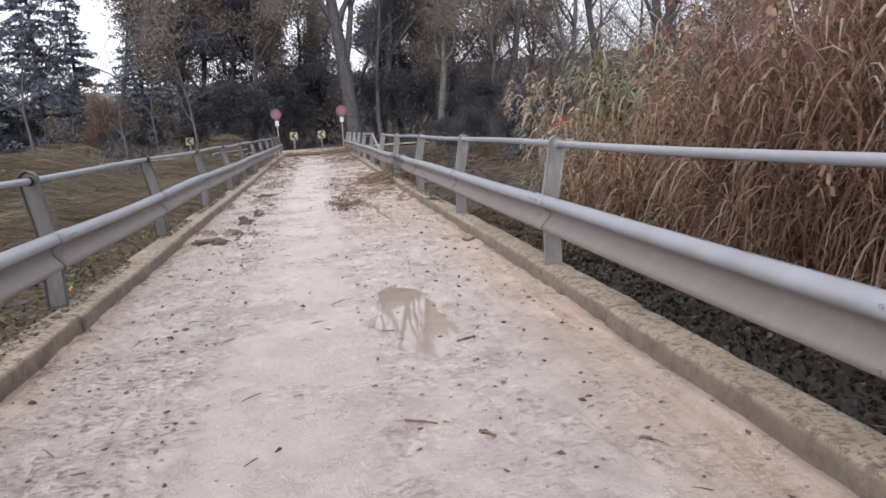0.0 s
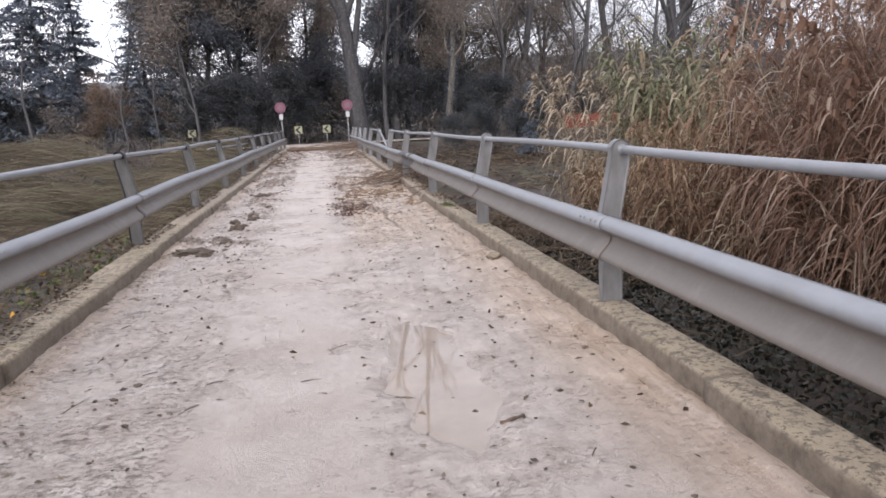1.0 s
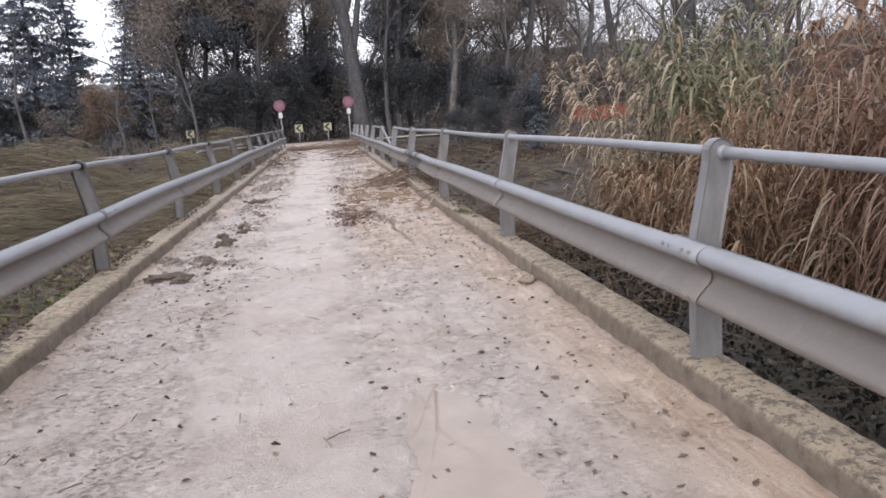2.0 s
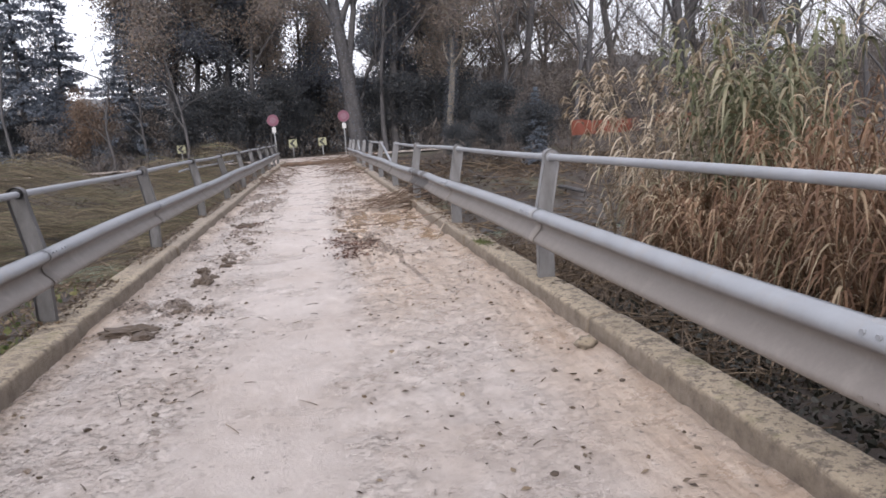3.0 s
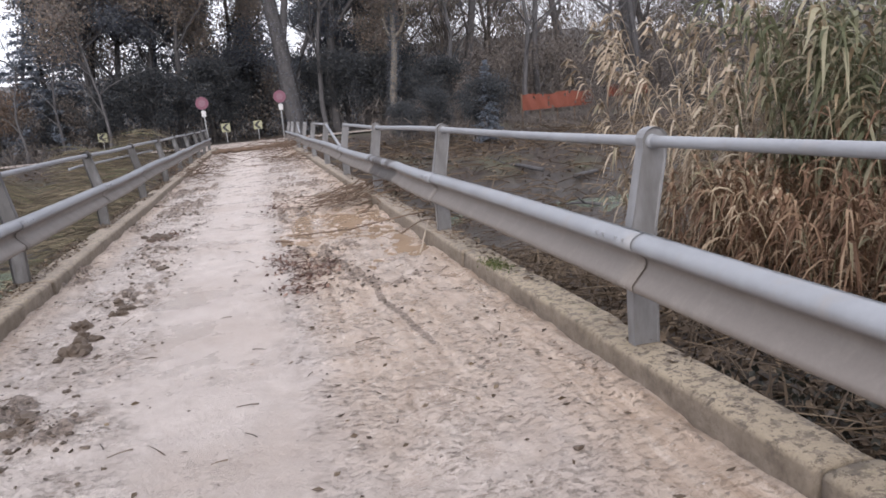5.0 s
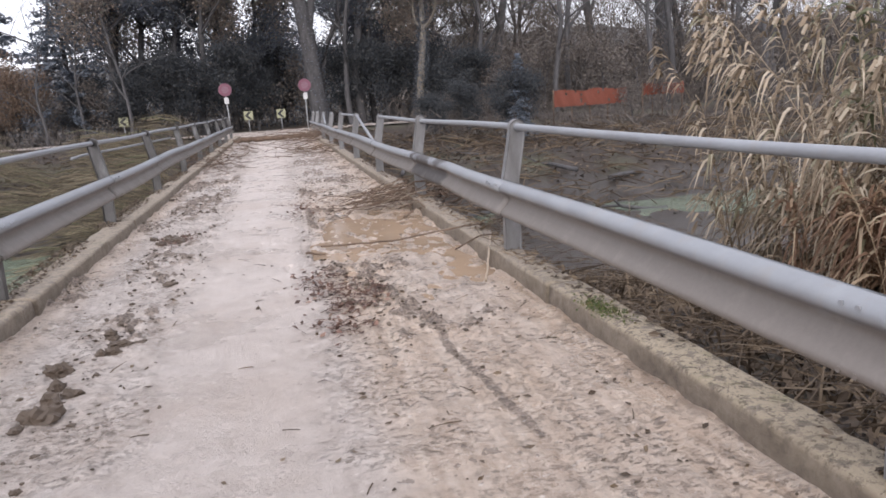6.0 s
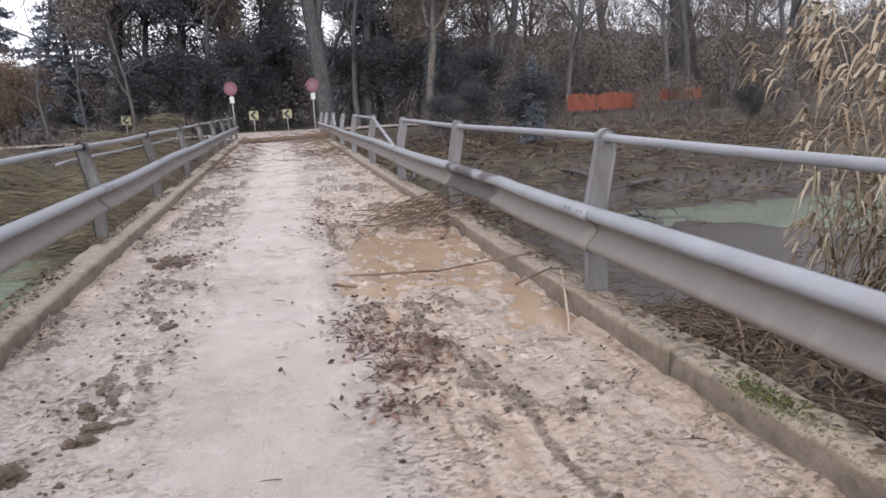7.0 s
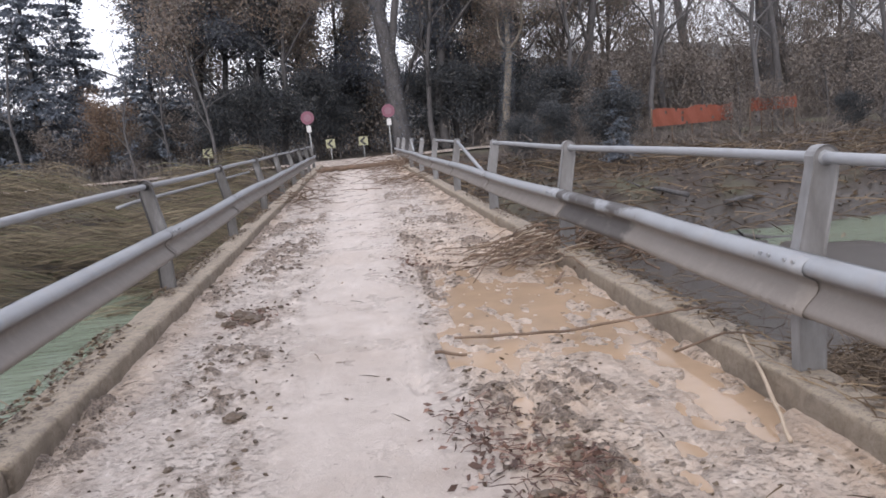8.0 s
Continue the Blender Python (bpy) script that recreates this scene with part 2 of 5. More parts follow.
def varied(stops, rough=0.7, thin=0.0):
    """Plant matter: each loose piece takes its own colour from the stops, with fine mottling."""
    def build(tree, bsdf):
        rnd = tree.nodes.new("ShaderNodeNewGeometry").outputs["Random Per Island"]
        col = ramp(tree, rnd, stops)
        n = noise_of(tree, where(tree), 9.0, 4)
        col = mixed(tree, 0.5, col, ramp(tree, n, [(0.25, (0.45, 0.45, 0.45)), (0.7, (1, 1, 1))]), "MULTIPLY")
        tree.links.new(col, bsdf.inputs["Base Color"])
        bsdf.inputs["Roughness"].default_value = rough
        bsdf.inputs["Specular IOR Level"].default_value = 0.25
        if thin:
            out = tree.nodes["Material Output"]
            tr = tree.nodes.new("ShaderNodeBsdfTranslucent")
            tree.links.new(col, tr.inputs["Color"])
            ms = tree.nodes.new("ShaderNodeMixShader")
            ms.inputs[0].default_value = thin
            tree.links.new(bsdf.outputs[0], ms.inputs[1])
            tree.links.new(tr.outputs[0], ms.inputs[2])
            tree.links.new(ms.outputs[0], out.inputs["Surface"])
    return build


def bark(dark, light):
    def build(tree, bsdf):
        p = where(tree)
        n = noise_of(tree, p, 5.0, 8, 0.7, (1, 1, 0.25))
        col = ramp(tree, n, [(0.3, dark), (0.7, light)])
        tree.links.new(col, bsdf.inputs["Base Color"])
        bsdf.inputs["Roughness"].default_value = 0.9
        bumped(tree, bsdf, n, 0.8, 0.03)
    return build


def painted(color, rough=0.5):
    def build(tree, bsdf):
        n = noise_of(tree, where(tree), 12.0, 6, 0.7)
        col = ramp(tree, n, [(0.3, tuple(c * 0.7 for c in color)), (0.65, color)])
        tree.links.new(col, bsdf.inputs["Base Color"])
        bsdf.inputs["Roughness"].default_value = rough
    return build


M_MUD = mat("wet_mud_film", mud_road)
M_CLOD = mat("mud_clod", varied([(0.0, (0.0586, 0.0433, 0.0323)), (0.6, (0.101, 0.077, 0.0594)), (1.0, (0.155, 0.121, 0.095))], 0.55))
M_CLEAR = mat("clear_puddle", puddle_water((0.31, 0.255, 0.21)))
M_OCHRE = mat("ochre_puddle", puddle_water((0.35, 0.25, 0.17), 0.10))
M_RIVER = mat("river_water", river_water)
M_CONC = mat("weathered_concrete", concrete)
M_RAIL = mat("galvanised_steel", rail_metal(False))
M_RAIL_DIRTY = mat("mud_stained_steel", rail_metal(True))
# left posts: darker copy of the post steel, shade of the channel's web painted in
M_POST_SHADED = mat("shaded_post_steel", streaked_post([(0.055, 0.053, 0.053), (0.095, 0.093, 0.095), (0.18, 0.182, 0.19)]))
M_POST = mat("worn_post_steel", streaked_post([(0.13, 0.128, 0.128), (0.19, 0.19, 0.195), (0.26, 0.265, 0.275)]))
M_EARTH = mat("river_earth", earth)
M_REED = mat("dry_reed", varied([(0.0, (0.19, 0.108, 0.0755)), (0.45, (0.302, 0.186, 0.133)), (0.75, (0.397, 0.272, 0.203)), (0.92, (0.501, 0.394, 0.313)), (1.0, (0.588, 0.502, 0.424))], 0.65, 0.5))
M_REED_PALE = mat("pale_reed", varied([(0.0, (0.13, 0.072, 0.045)), (0.5, (0.215, 0.128, 0.08)), (0.78, (0.33, 0.225, 0.145)), (0.93, (0.52, 0.42, 0.30)), (1.0, (0.22, 0.205, 0.125))], 0.65, 0.25))
M_REED_GREEN = mat("green_reed", varied([(0.0, (0.10, 0.11, 0.062)), (0.5, (0.17, 0.178, 0.105)), (0.8, (0.36, 0.33, 0.23)), (1.0, (0.25, 0.17, 0.10))], 0.6, 0.25))
M_REED_STRAW = mat("bleached_reed", varied([(0.0, (0.14, 0.105, 0.07)), (0.4, (0.28, 0.215, 0.15)), (0.75, (0.46, 0.375, 0.28)), (0.93, (0.60, 0.52, 0.41)), (1.0, (0.22, 0.21, 0.13))], 0.65, 0.3))
M_STRAW = mat("flattened_straw", varied([(0.0, (0.10, 0.07, 0.045)), (0.5, (0.23, 0.165, 0.105)), (1.0, (0.36, 0.28, 0.19))], 0.75))
M_STRAW_WET = mat("soaked_straw", varied([(0.0, (0.0491, 0.0358, 0.0259)), (0.6, (0.102, 0.0743, 0.0518)), (1.0, (0.183, 0.138, 0.0943))], 0.75))
M_COMBED = mat("combed_straw", varied([(0.0, (0.0607, 0.05, 0.0351)), (0.5, (0.128, 0.104, 0.0702)), (0.85, (0.257, 0.209, 0.142)), (1.0, (0.115, 0.128, 0.0675))], 0.75))
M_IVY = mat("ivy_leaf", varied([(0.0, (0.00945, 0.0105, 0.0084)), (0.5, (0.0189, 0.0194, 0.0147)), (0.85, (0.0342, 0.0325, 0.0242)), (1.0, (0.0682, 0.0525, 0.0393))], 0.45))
M_GRASS = mat("bank_grass", varied([(0.0, (0.05, 0.075, 0.022)), (0.5, (0.09, 0.12, 0.04)), (1.0, (0.2, 0.17, 0.08))], 0.7, 0.2))
M_FLOWER = mat("yellow_leaf", varied([(0.0, (0.55, 0.26, 0.02)), (1.0, (0.62, 0.40, 0.06))], 0.6, 0.2))
M_LITTER = mat("wet_leaf_litter", varied([(0.0, (0.045, 0.03, 0.02)), (0.7, (0.11, 0.08, 0.055)), (1.0, (0.20, 0.15, 0.10))], 0.6))
# bark grey is shifted slightly blue for distance haze
M_BARK = mat("grey_bark", bark((0.0341, 0.033, 0.0357), (0.0972, 0.094, 0.0968)))
M_BARK_PALE = mat("pale_bark", bark((0.12, 0.105, 0.085), (0.30, 0.27, 0.23)))
M_CANE = mat("dry_cane", painted((0.36, 0.29, 0.22), 0.6))
M_STICK = mat("dead_stick", bark((0.045, 0.029, 0.02), (0.19, 0.13, 0.092)))
# distance haze is mixed into conifer, evergreen, russet and rust-bush colours
M_CONIFER = mat("hazed_conifer_needles", varied([(0.0, (0.123, 0.149, 0.188)), (0.6, (0.173, 0.2, 0.245)), (1.0, (0.217, 0.238, 0.27))], 0.7, 0.3))
M_DARKLEAF = mat("hazed_evergreen_leaf", varied([(0.0, (0.109, 0.123, 0.156)), (0.6, (0.152, 0.167, 0.2)), (1.0, (0.205, 0.215, 0.217))], 0.6, 0.5))
M_BROWNLEAF = mat("hazed_russet_leaf", varied([(0.0, (0.183, 0.169, 0.171)), (0.5, (0.259, 0.227, 0.207)), (0.85, (0.357, 0.274, 0.211)), (1.0, (0.228, 0.235, 0.202))], 0.7, 0.45))
M_RUST_BUSH = mat("hazed_rust_bush_leaf", varied([(0.0, (0.152, 0.11, 0.0862)), (0.6, (0.218, 0.152, 0.113)), (1.0, (0.266, 0.21, 0.161))], 0.7, 0.2))
M_BUSHLEAF = mat("evergreen_bush_leaf", varied([(0.0, (0.05, 0.056, 0.066)), (0.6, (0.075, 0.082, 0.092)), (1.0, (0.11, 0.112, 0.108))], 0.6, 0.4))
M_BRUSH = mat("grey_brush", varied([(0.0, (0.0805, 0.0713, 0.0667)), (0.6, (0.138, 0.118, 0.107)), (1.0, (0.196, 0.169, 0.147))], 0.8))
# grey of the rise is aerial haze painted as base colour
M_RISE = mat("hazed_far_rise", painted((0.155, 0.158, 0.165), 0.9))
M_NET = mat("orange_net", painted((0.17, 0.046, 0.027), 0.8))
# sign red and its pink centre are dulled in colour for haze
M_RED = mat("hazed_sign_red", painted((0.16, 0.0595, 0.09), 0.6))
M_PINK = mat("hazed_sign_centre", painted((0.189, 0.0975, 0.128), 0.6))
M_WHITE = mat("sign_white", painted((0.5, 0.5, 0.5), 0.4))
M_YELLOW = mat("sign_yellow", painted((0.289, 0.289, 0.18), 0.5))
M_BLACK = mat("sign_black", painted((0.02, 0.02, 0.022), 0.5))
M_POLE = mat("sign_pole", painted((0.32, 0.33, 0.34), 0.5))


# ---- mesh helpers ----
def raw(name, verts, faces, material, parent=None, label="", smooth=False):
    me = bpy.data.meshes.new(name)
    me.from_pydata([tuple(v) for v in verts] if not isinstance(verts, np.ndarray) else verts.tolist(), [], faces if not isinstance(faces, np.ndarray) else faces.tolist())
    me.materials.append(material)
    if smooth:
        me.polygons.foreach_set("use_smooth", [True] * len(me.polygons))
    me.update()
    ob = new(name, me)
    if parent:
        ob.parent = parent
    return tagged(ob, label=label)


def part(name, bm, material, parent=None, label="", smooth=False):
    me = bpy.data.meshes.new(name)
    bm.to_mesh(me)
    bm.free()
    me.materials.append(material)
    if smooth:
        me.polygons.foreach_set("use_smooth", [True] * len(me.polygons))
    ob = new(name, me)
    if parent:
        ob.parent = parent
    return tagged(ob, label=label)


def box_bm(size, at=(0, 0, 0), bevel=0.0):
    bm = bmesh.new()
    bmesh.ops.create_cube(bm, size=1.0)
    bmesh.ops.scale(bm, vec=size, verts=bm.verts)
    if bevel:
        bmesh.ops.bevel(bm, geom=bm.edges[:], offset=bevel, segments=2, affect="EDGES")
    bmesh.ops.translate(bm, vec=at, verts=bm.verts)
    return bm


@functools.lru_cache(None)
def lattice(seed):
    return np.random.RandomState(seed).rand(256, 256)


def fbm(x, y, scale, octaves=4, seed=0, gain=0.5):
    """Smooth lattice noise in 0..1 over arrays of plan coordinates."""
    total, amp, norm = np.zeros_like(x), 1.0, 0.0
    for o in range(octaves):
        lat = lattice(seed * 31 + o)
        u, v = x * scale * 2 ** o + 37.3 * o, y * scale * 2 ** o + 11.7 * o
        i, j = np.floor(u).astype(int), np.floor(v).astype(int)
        fu, fv = u - i, v - j
        fu, fv = fu * fu * (3 - 2 * fu), fv * fv * (3 - 2 * fv)
        g = lambda a, b: lat[a % 256, b % 256]
        total += amp * ((g(i, j) * (1 - fu) + g(i + 1, j) * fu) * (1 - fv) + (g(i, j + 1) * (1 - fu) + g(i + 1, j + 1) * fu) * fv)
        norm += amp
        amp *= gain
    return total / norm


def step(a, b, v):
    t = np.clip((v - a) / (b - a), 0, 1)
    return t * t * (3 - 2 * t)


def grid_mesh(name, xs, ys, height, material, parent=None, attribute=None):
    X, Y = np.meshgrid(xs, ys)
    Z = height(X, Y)
    n, m = X.shape
    V = np.stack([X.ravel(), Y.ravel(), Z.ravel()], 1)
    idx = np.arange(n * m).reshape(n, m)
    F = np.stack([idx[:-1, :-1].ravel(), idx[:-1, 1:].ravel(), idx[1:, 1:].ravel(), idx[1:, :-1].ravel()], 1)
    ob = raw(name, V, F, material, parent, smooth=True)
    for key, value in attribute or ():
        a = ob.data.attributes.new(key, "FLOAT", "POINT")
        a.data.foreach_set("value", value(X, Y, Z).ravel().astype(np.float32))
    return ob


def tubes(lines, sides=5, caps=True):
    """Tapered tubes along polylines [(points, radii)]; each tube is an island."""
    V, F = [], []
    ang = np.linspace(0, 2 * np.pi, sides, endpoint=False)
    base = 0
    for pts, rad in lines:
        P = np.asarray(pts, float)
        T = np.gradient(P, axis=0)
        T /= np.linalg.norm(T, axis=1)[:, None] + 1e-9
        ref = np.where(np.abs(T[:, 2:3]) > 0.9, np.array([[1.0, 0, 0]]), np.array([[0, 0, 1.0]]))
        A = np.cross(T, ref)
        A /= np.linalg.norm(A, axis=1)[:, None] + 1e-9
        B = np.cross(T, A)
        R = np.asarray(rad, float)[:, None, None]
        ring = P[:, None, :] + R * (np.cos(ang)[None, :, None] * A[:, None, :] + np.sin(ang)[None, :, None] * B[:, None, :])
        V.append(ring.reshape(-1, 3))
        n = len(P)
        for i in range(n - 1):
            for s in range(sides):
                a, b = base + i * sides + s, base + i * sides + (s + 1) % sides
                F.append((a, a + sides, b + sides, b))
        if caps:
            F.append(tuple(base + s for s in range(sides)))
            F.append(tuple(base + (n - 1) * sides + s for s in reversed(range(sides))))
        base += n * sides
    return np.concatenate(V), F


def join_raw(pairs):
    V, F, base = [], [], 0
    for v, f in pairs:
        V.append(np.asarray(v))
        F += [[k + base for k in face] for face in f]
        base += len(v)
    return np.concatenate(V), F


# ---- ground, river ----
WATER_Z = -3.5


def land(x, y):
    side = step(-1.0, 1.8, x)
    wav = 2.5 * (fbm(x, y, 0.12, 3, 5) - 0.5)
    edge = 13.8 - 0.8 * side + wav - 0.25 * np.maximum(-x - 6, 0)
    near = -0.28 - 0.25 * step(2.0, 5.0, np.abs(x)) - (3.9 - 1.0 * side) * step(0.0, 11.5, y - edge) - 1.6 * side * step(39, 43, y + wav + 1.2 * np.maximum(x - 11, 0))
    far_y = y + 5 * (fbm(x, y, 0.07, 3, 9) - 0.5)
    far = -4.3 + 2.7 * step(35, 44, far_y) + 1.45 * step(43, 58, far_y)
    z = np.where(y < 24 + 22 * side, near, far)
    z = np.where(y > 33, np.maximum(z, far), z)
    z = z + 0.25 * (fbm(x, y, 0.5, 4, 2) - 0.5) * (1 + step(30, 45, y)) + 0.08 * (fbm(x, y, 2.5, 3, 3) - 0.5)
    road = step(4.2, 2.6, np.abs(x)) * step(44, 49, y)
    z = z * (1 - road) + (-0.06) * road
    cross = step(5.0, 2.5, np.abs(y - 58)) * step(48, 56, y)
    z = z * (1 - cross) - 0.10 * cross
    back = step(3.6, 2.2, np.abs(x)) * step(2.0, -3.0, y)
    z = z * (1 - back) - 0.08 * back
    return z + 0.02 * np.maximum(y - 75, 0) * step(75, 95, y)


def land_at(x, y):
    return float(land(np.array([float(x)]), np.array([float(y)]))[0])


gx = np.concatenate([np.linspace(-600, -60, 16), np.arange(-56, -12, 1.2), np.arange(-12, 14, 0.28), np.arange(14, 58, 1.2), np.linspace(60, 600, 16)])
gy = np.concatenate([np.linspace(-300, -24, 12), np.arange(-22, 0, 1.2), np.arange(0, 20, 0.25), np.arange(20, 70, 0.6), np.arange(70, 110, 2.5), np.linspace(115, 700, 18)])
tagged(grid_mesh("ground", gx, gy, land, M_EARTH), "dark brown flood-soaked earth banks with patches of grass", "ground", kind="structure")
tagged(grid_mesh("river", np.linspace(-300, 300, 3), np.linspace(9, 50, 3), lambda x, y: x * 0 + WATER_Z, M_RIVER), "murky green river water flowing under the bridge", "river", kind="structure")


# ---- bridge deck, road, kerbs ----
XL, XR, KH = -1.60, 1.95, 0.14
Y_END = 48.0
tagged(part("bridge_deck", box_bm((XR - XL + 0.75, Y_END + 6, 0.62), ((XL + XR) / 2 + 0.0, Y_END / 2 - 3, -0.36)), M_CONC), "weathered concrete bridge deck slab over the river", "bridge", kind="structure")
for ya, yb in ((-6.0, 7.0), (46.0, 50.0)):
    tagged(part("abutment", box_bm((5.0, yb - ya, 5.0), (0.18, (ya + yb) / 2, -3.18)), M_CONC), "concrete abutment under the bridge end", "abutment", kind="structure")


def in_track(x, y):
    x = x + 0.22 * (fbm(y * 0.9, x * 0.6, 1.1, 4, 35) - 0.5)
    return step(-0.66, -0.30, x) * step(0.58, 0.26, x)


def puddle_a(x, y):
    u = (x - 0.80 + 0.03 * (y - 5.3)) / (0.20 + 0.03 * (6.4 - y))
    v = (y - 5.35) / 1.12
    return np.clip(1.25 - np.sqrt(u * u + v * v) - 0.7 * (fbm(x, y, 4.0, 3, 41) - 0.5), 0, 1)


def puddle_b(x, y):
    u, v = (x - 1.30) / 0.74, (y - 16.2) / 1.75
    pool = np.minimum(np.sqrt(u * u + v * v), np.hypot((x - 1.78) / 0.17, (y - 14.7) / 1.1))
    return np.clip(1.2 - pool - 2.2 * (fbm(x * 1.5, y * 0.6, 2.6, 4, 42) - 0.5), 0, 1)


def clods(x, y):
    """How much loose lumpy mud lies at a place of the road: 0 to 1."""
    side_l = step(-0.42, -0.75, x)
    side_r = step(0.45, 0.62, x) * step(10.5, 13.0, y) * step(2.1, 1.3, x + 0 * y)
    patch = fbm(x * 1.3, y * 0.7, 1.6, 4, 21)
    heap = step(0.53, 0.70, patch) * (side_l * (0.12 + 0.88 * step(8.5, 11, y)) + side_r)
    far = step(18, 24, y) * (step(-0.4, -0.8, x) + step(0.5, 0.8, x)) * step(0.40, 0.60, patch)
    return np.clip(heap + far, 0, 1)


def road_z(x, y):
    track = in_track(x, y)
    z = 0.018 * (fbm(x, y, 0.7, 3, 11) - 0.5)
    ripple = fbm(x * 1.6, y * 0.8, 7.0, 4, 12, 0.6)
    rough = (1 - 0.85 * track) * (0.55 + 0.45 * step(2, 9, y))
    z += rough * 0.05 * (ripple - 0.5)
    lump = fbm(x, y * 0.8, 11.0, 3, 13)
    z += clods(x, y) * (0.13 * np.clip(lump - 0.40, 0, 1) + 0.055 * (fbm(x, y, 22.0, 2, 14) - 0.4))
    rut = step(0.55, 0.8, x) * step(1.85, 1.5, x) * step(9.5, 12, y)
    z += rut * 0.042 * (fbm(x - 0.05 * (y - 13) + 0.03 * np.sin(y * 0.9), y * 0.05, 8.0, 4, 15, 0.6) - 0.5)
    z += 0.03 * step(XR - 0.22, XR, x) * fbm(x, y, 2.5, 3, 16) + 0.03 * step(XL + 0.3, XL, x) * fbm(x, y, 2.5, 3, 17)
    for pool, soft, grain in ((puddle_a(x, y), 0.30, 0.012), (puddle_b(x, y), 0.25, 0.075)):
        k = step(0.0, soft, pool)
        z = z * (1 - k) + (-0.024 + grain * (ripple - 0.5) + 0.2 * z) * k
    return z


def road_silt(x, y, z):
    """Brown silt left by the flood on the lane by the far kerb and along both gutters."""
    lane = step(0.45, 0.75, x) * step(8.0, 11.5, y) * step(24, 19, y)
    gutter = 1.0 * step(0.75, 0.1, XR - x) + 0.8 * step(0.35, 0.05, x - XL)
    return np.clip(np.maximum(0.8 * lane, gutter) * (0.35 + 0.9 * fbm(x, y * 0.5, 1.4, 4, 33)), 0, 1)


def road_dark(x, y, z):
    lump = fbm(x, y * 0.8, 11.0, 3, 13)
    d = clods(x, y) * step(0.42, 0.60, lump)
    d = np.maximum(d, 0.35 * (1 - in_track(x, y)) * step(0.54, 0.66, fbm(x * 1.6, y * 0.8, 7.0, 4, 12, 0.6)))
    line = np.interp(y, (10.4, 11.0, 11.7, 12.1, 12.4, 12.9, 13.5, 14.2), (1.28, 1.23, 1.16, 1.12, 1.15, 1.10, 0.99, 0.93))
    streak = step(0.050, 0.018, np.abs(x - line)) * step(10.5, 11.0, y) * step(14.2, 12.9, y)
    rim = step(0.018, 0.006, np.abs(np.hypot((x - 0.84) / 1.0, (y - 11.50) / 1.3) - 0.12)) * step(0.02, -0.03, x - 0.84 - 0.5 * (y - 11.5))
    streak = np.maximum(streak * 1.5, rim * 1.5)
    edge = 0.30 * step(0.16, 0.0, np.minimum(x - XL, XR - x))
    return np.clip(np.maximum(np.maximum(d, 0.45 * streak), edge), 0, 1)


rx = np.linspace(XL - 0.01, XR + 0.01, 172)
ry = np.concatenate([np.linspace(-5.5, 1.6, 60), np.arange(1.62, 8, 0.03), np.arange(8, 20, 0.021), np.arange(20, 26, 0.04), np.arange(26, 49.5, 0.09)])
tagged(grid_mesh("road", rx, ry, road_z, M_MUD, attribute=(("mud", road_dark), ("loose", lambda x, y, z: (1 - 0.9 * in_track(x, y)) * (1 - 0.6 * step(0.3, 0.7, x) * step(10.5, 7.5, y))), ("silt", road_silt))), "narrow road surface coated in pale wet mud", "road", kind="structure")
tagged(grid_mesh("puddle", np.linspace(0.42, 1.18, 3), np.linspace(3.9, 6.75, 3), lambda x, y: x * 0 - 0.0165, M_CLEAR), "shallow puddle reflecting bare branches on the muddy road", "puddle")
tagged(grid_mesh("puddle", np.linspace(0.50, 1.93, 3), np.linspace(13.2, 18.1, 3), lambda x, y: x * 0 - 0.0165, M_OCHRE), "ochre muddy puddle beside the kerb", "puddle")
# the muddy approach and cross road past the bridge
tagged(grid_mesh("road_beyond", np.linspace(-3.0, 3.4, 60), np.linspace(49.4, 56, 60), lambda x, y: 0.03 * fbm(x, y, 1.5, 4, 51) - 0.01, M_MUD, attribute=(("loose", lambda x, y, z: x * 0 + 1),)), "mud-coated approach road past the bridge", "road", kind="structure")
tagged(grid_mesh("cross_road", np.linspace(-60, 9, 200), np.linspace(55.9, 60.5, 24), lambda x, y: 0.05 * fbm(x, y, 0.8, 4, 52) - 0.02, M_MUD, attribute=(("loose", lambda x, y, z: x * 0 + 1),)), "mud-coated road bending away past the bridge", "road", kind="structure")


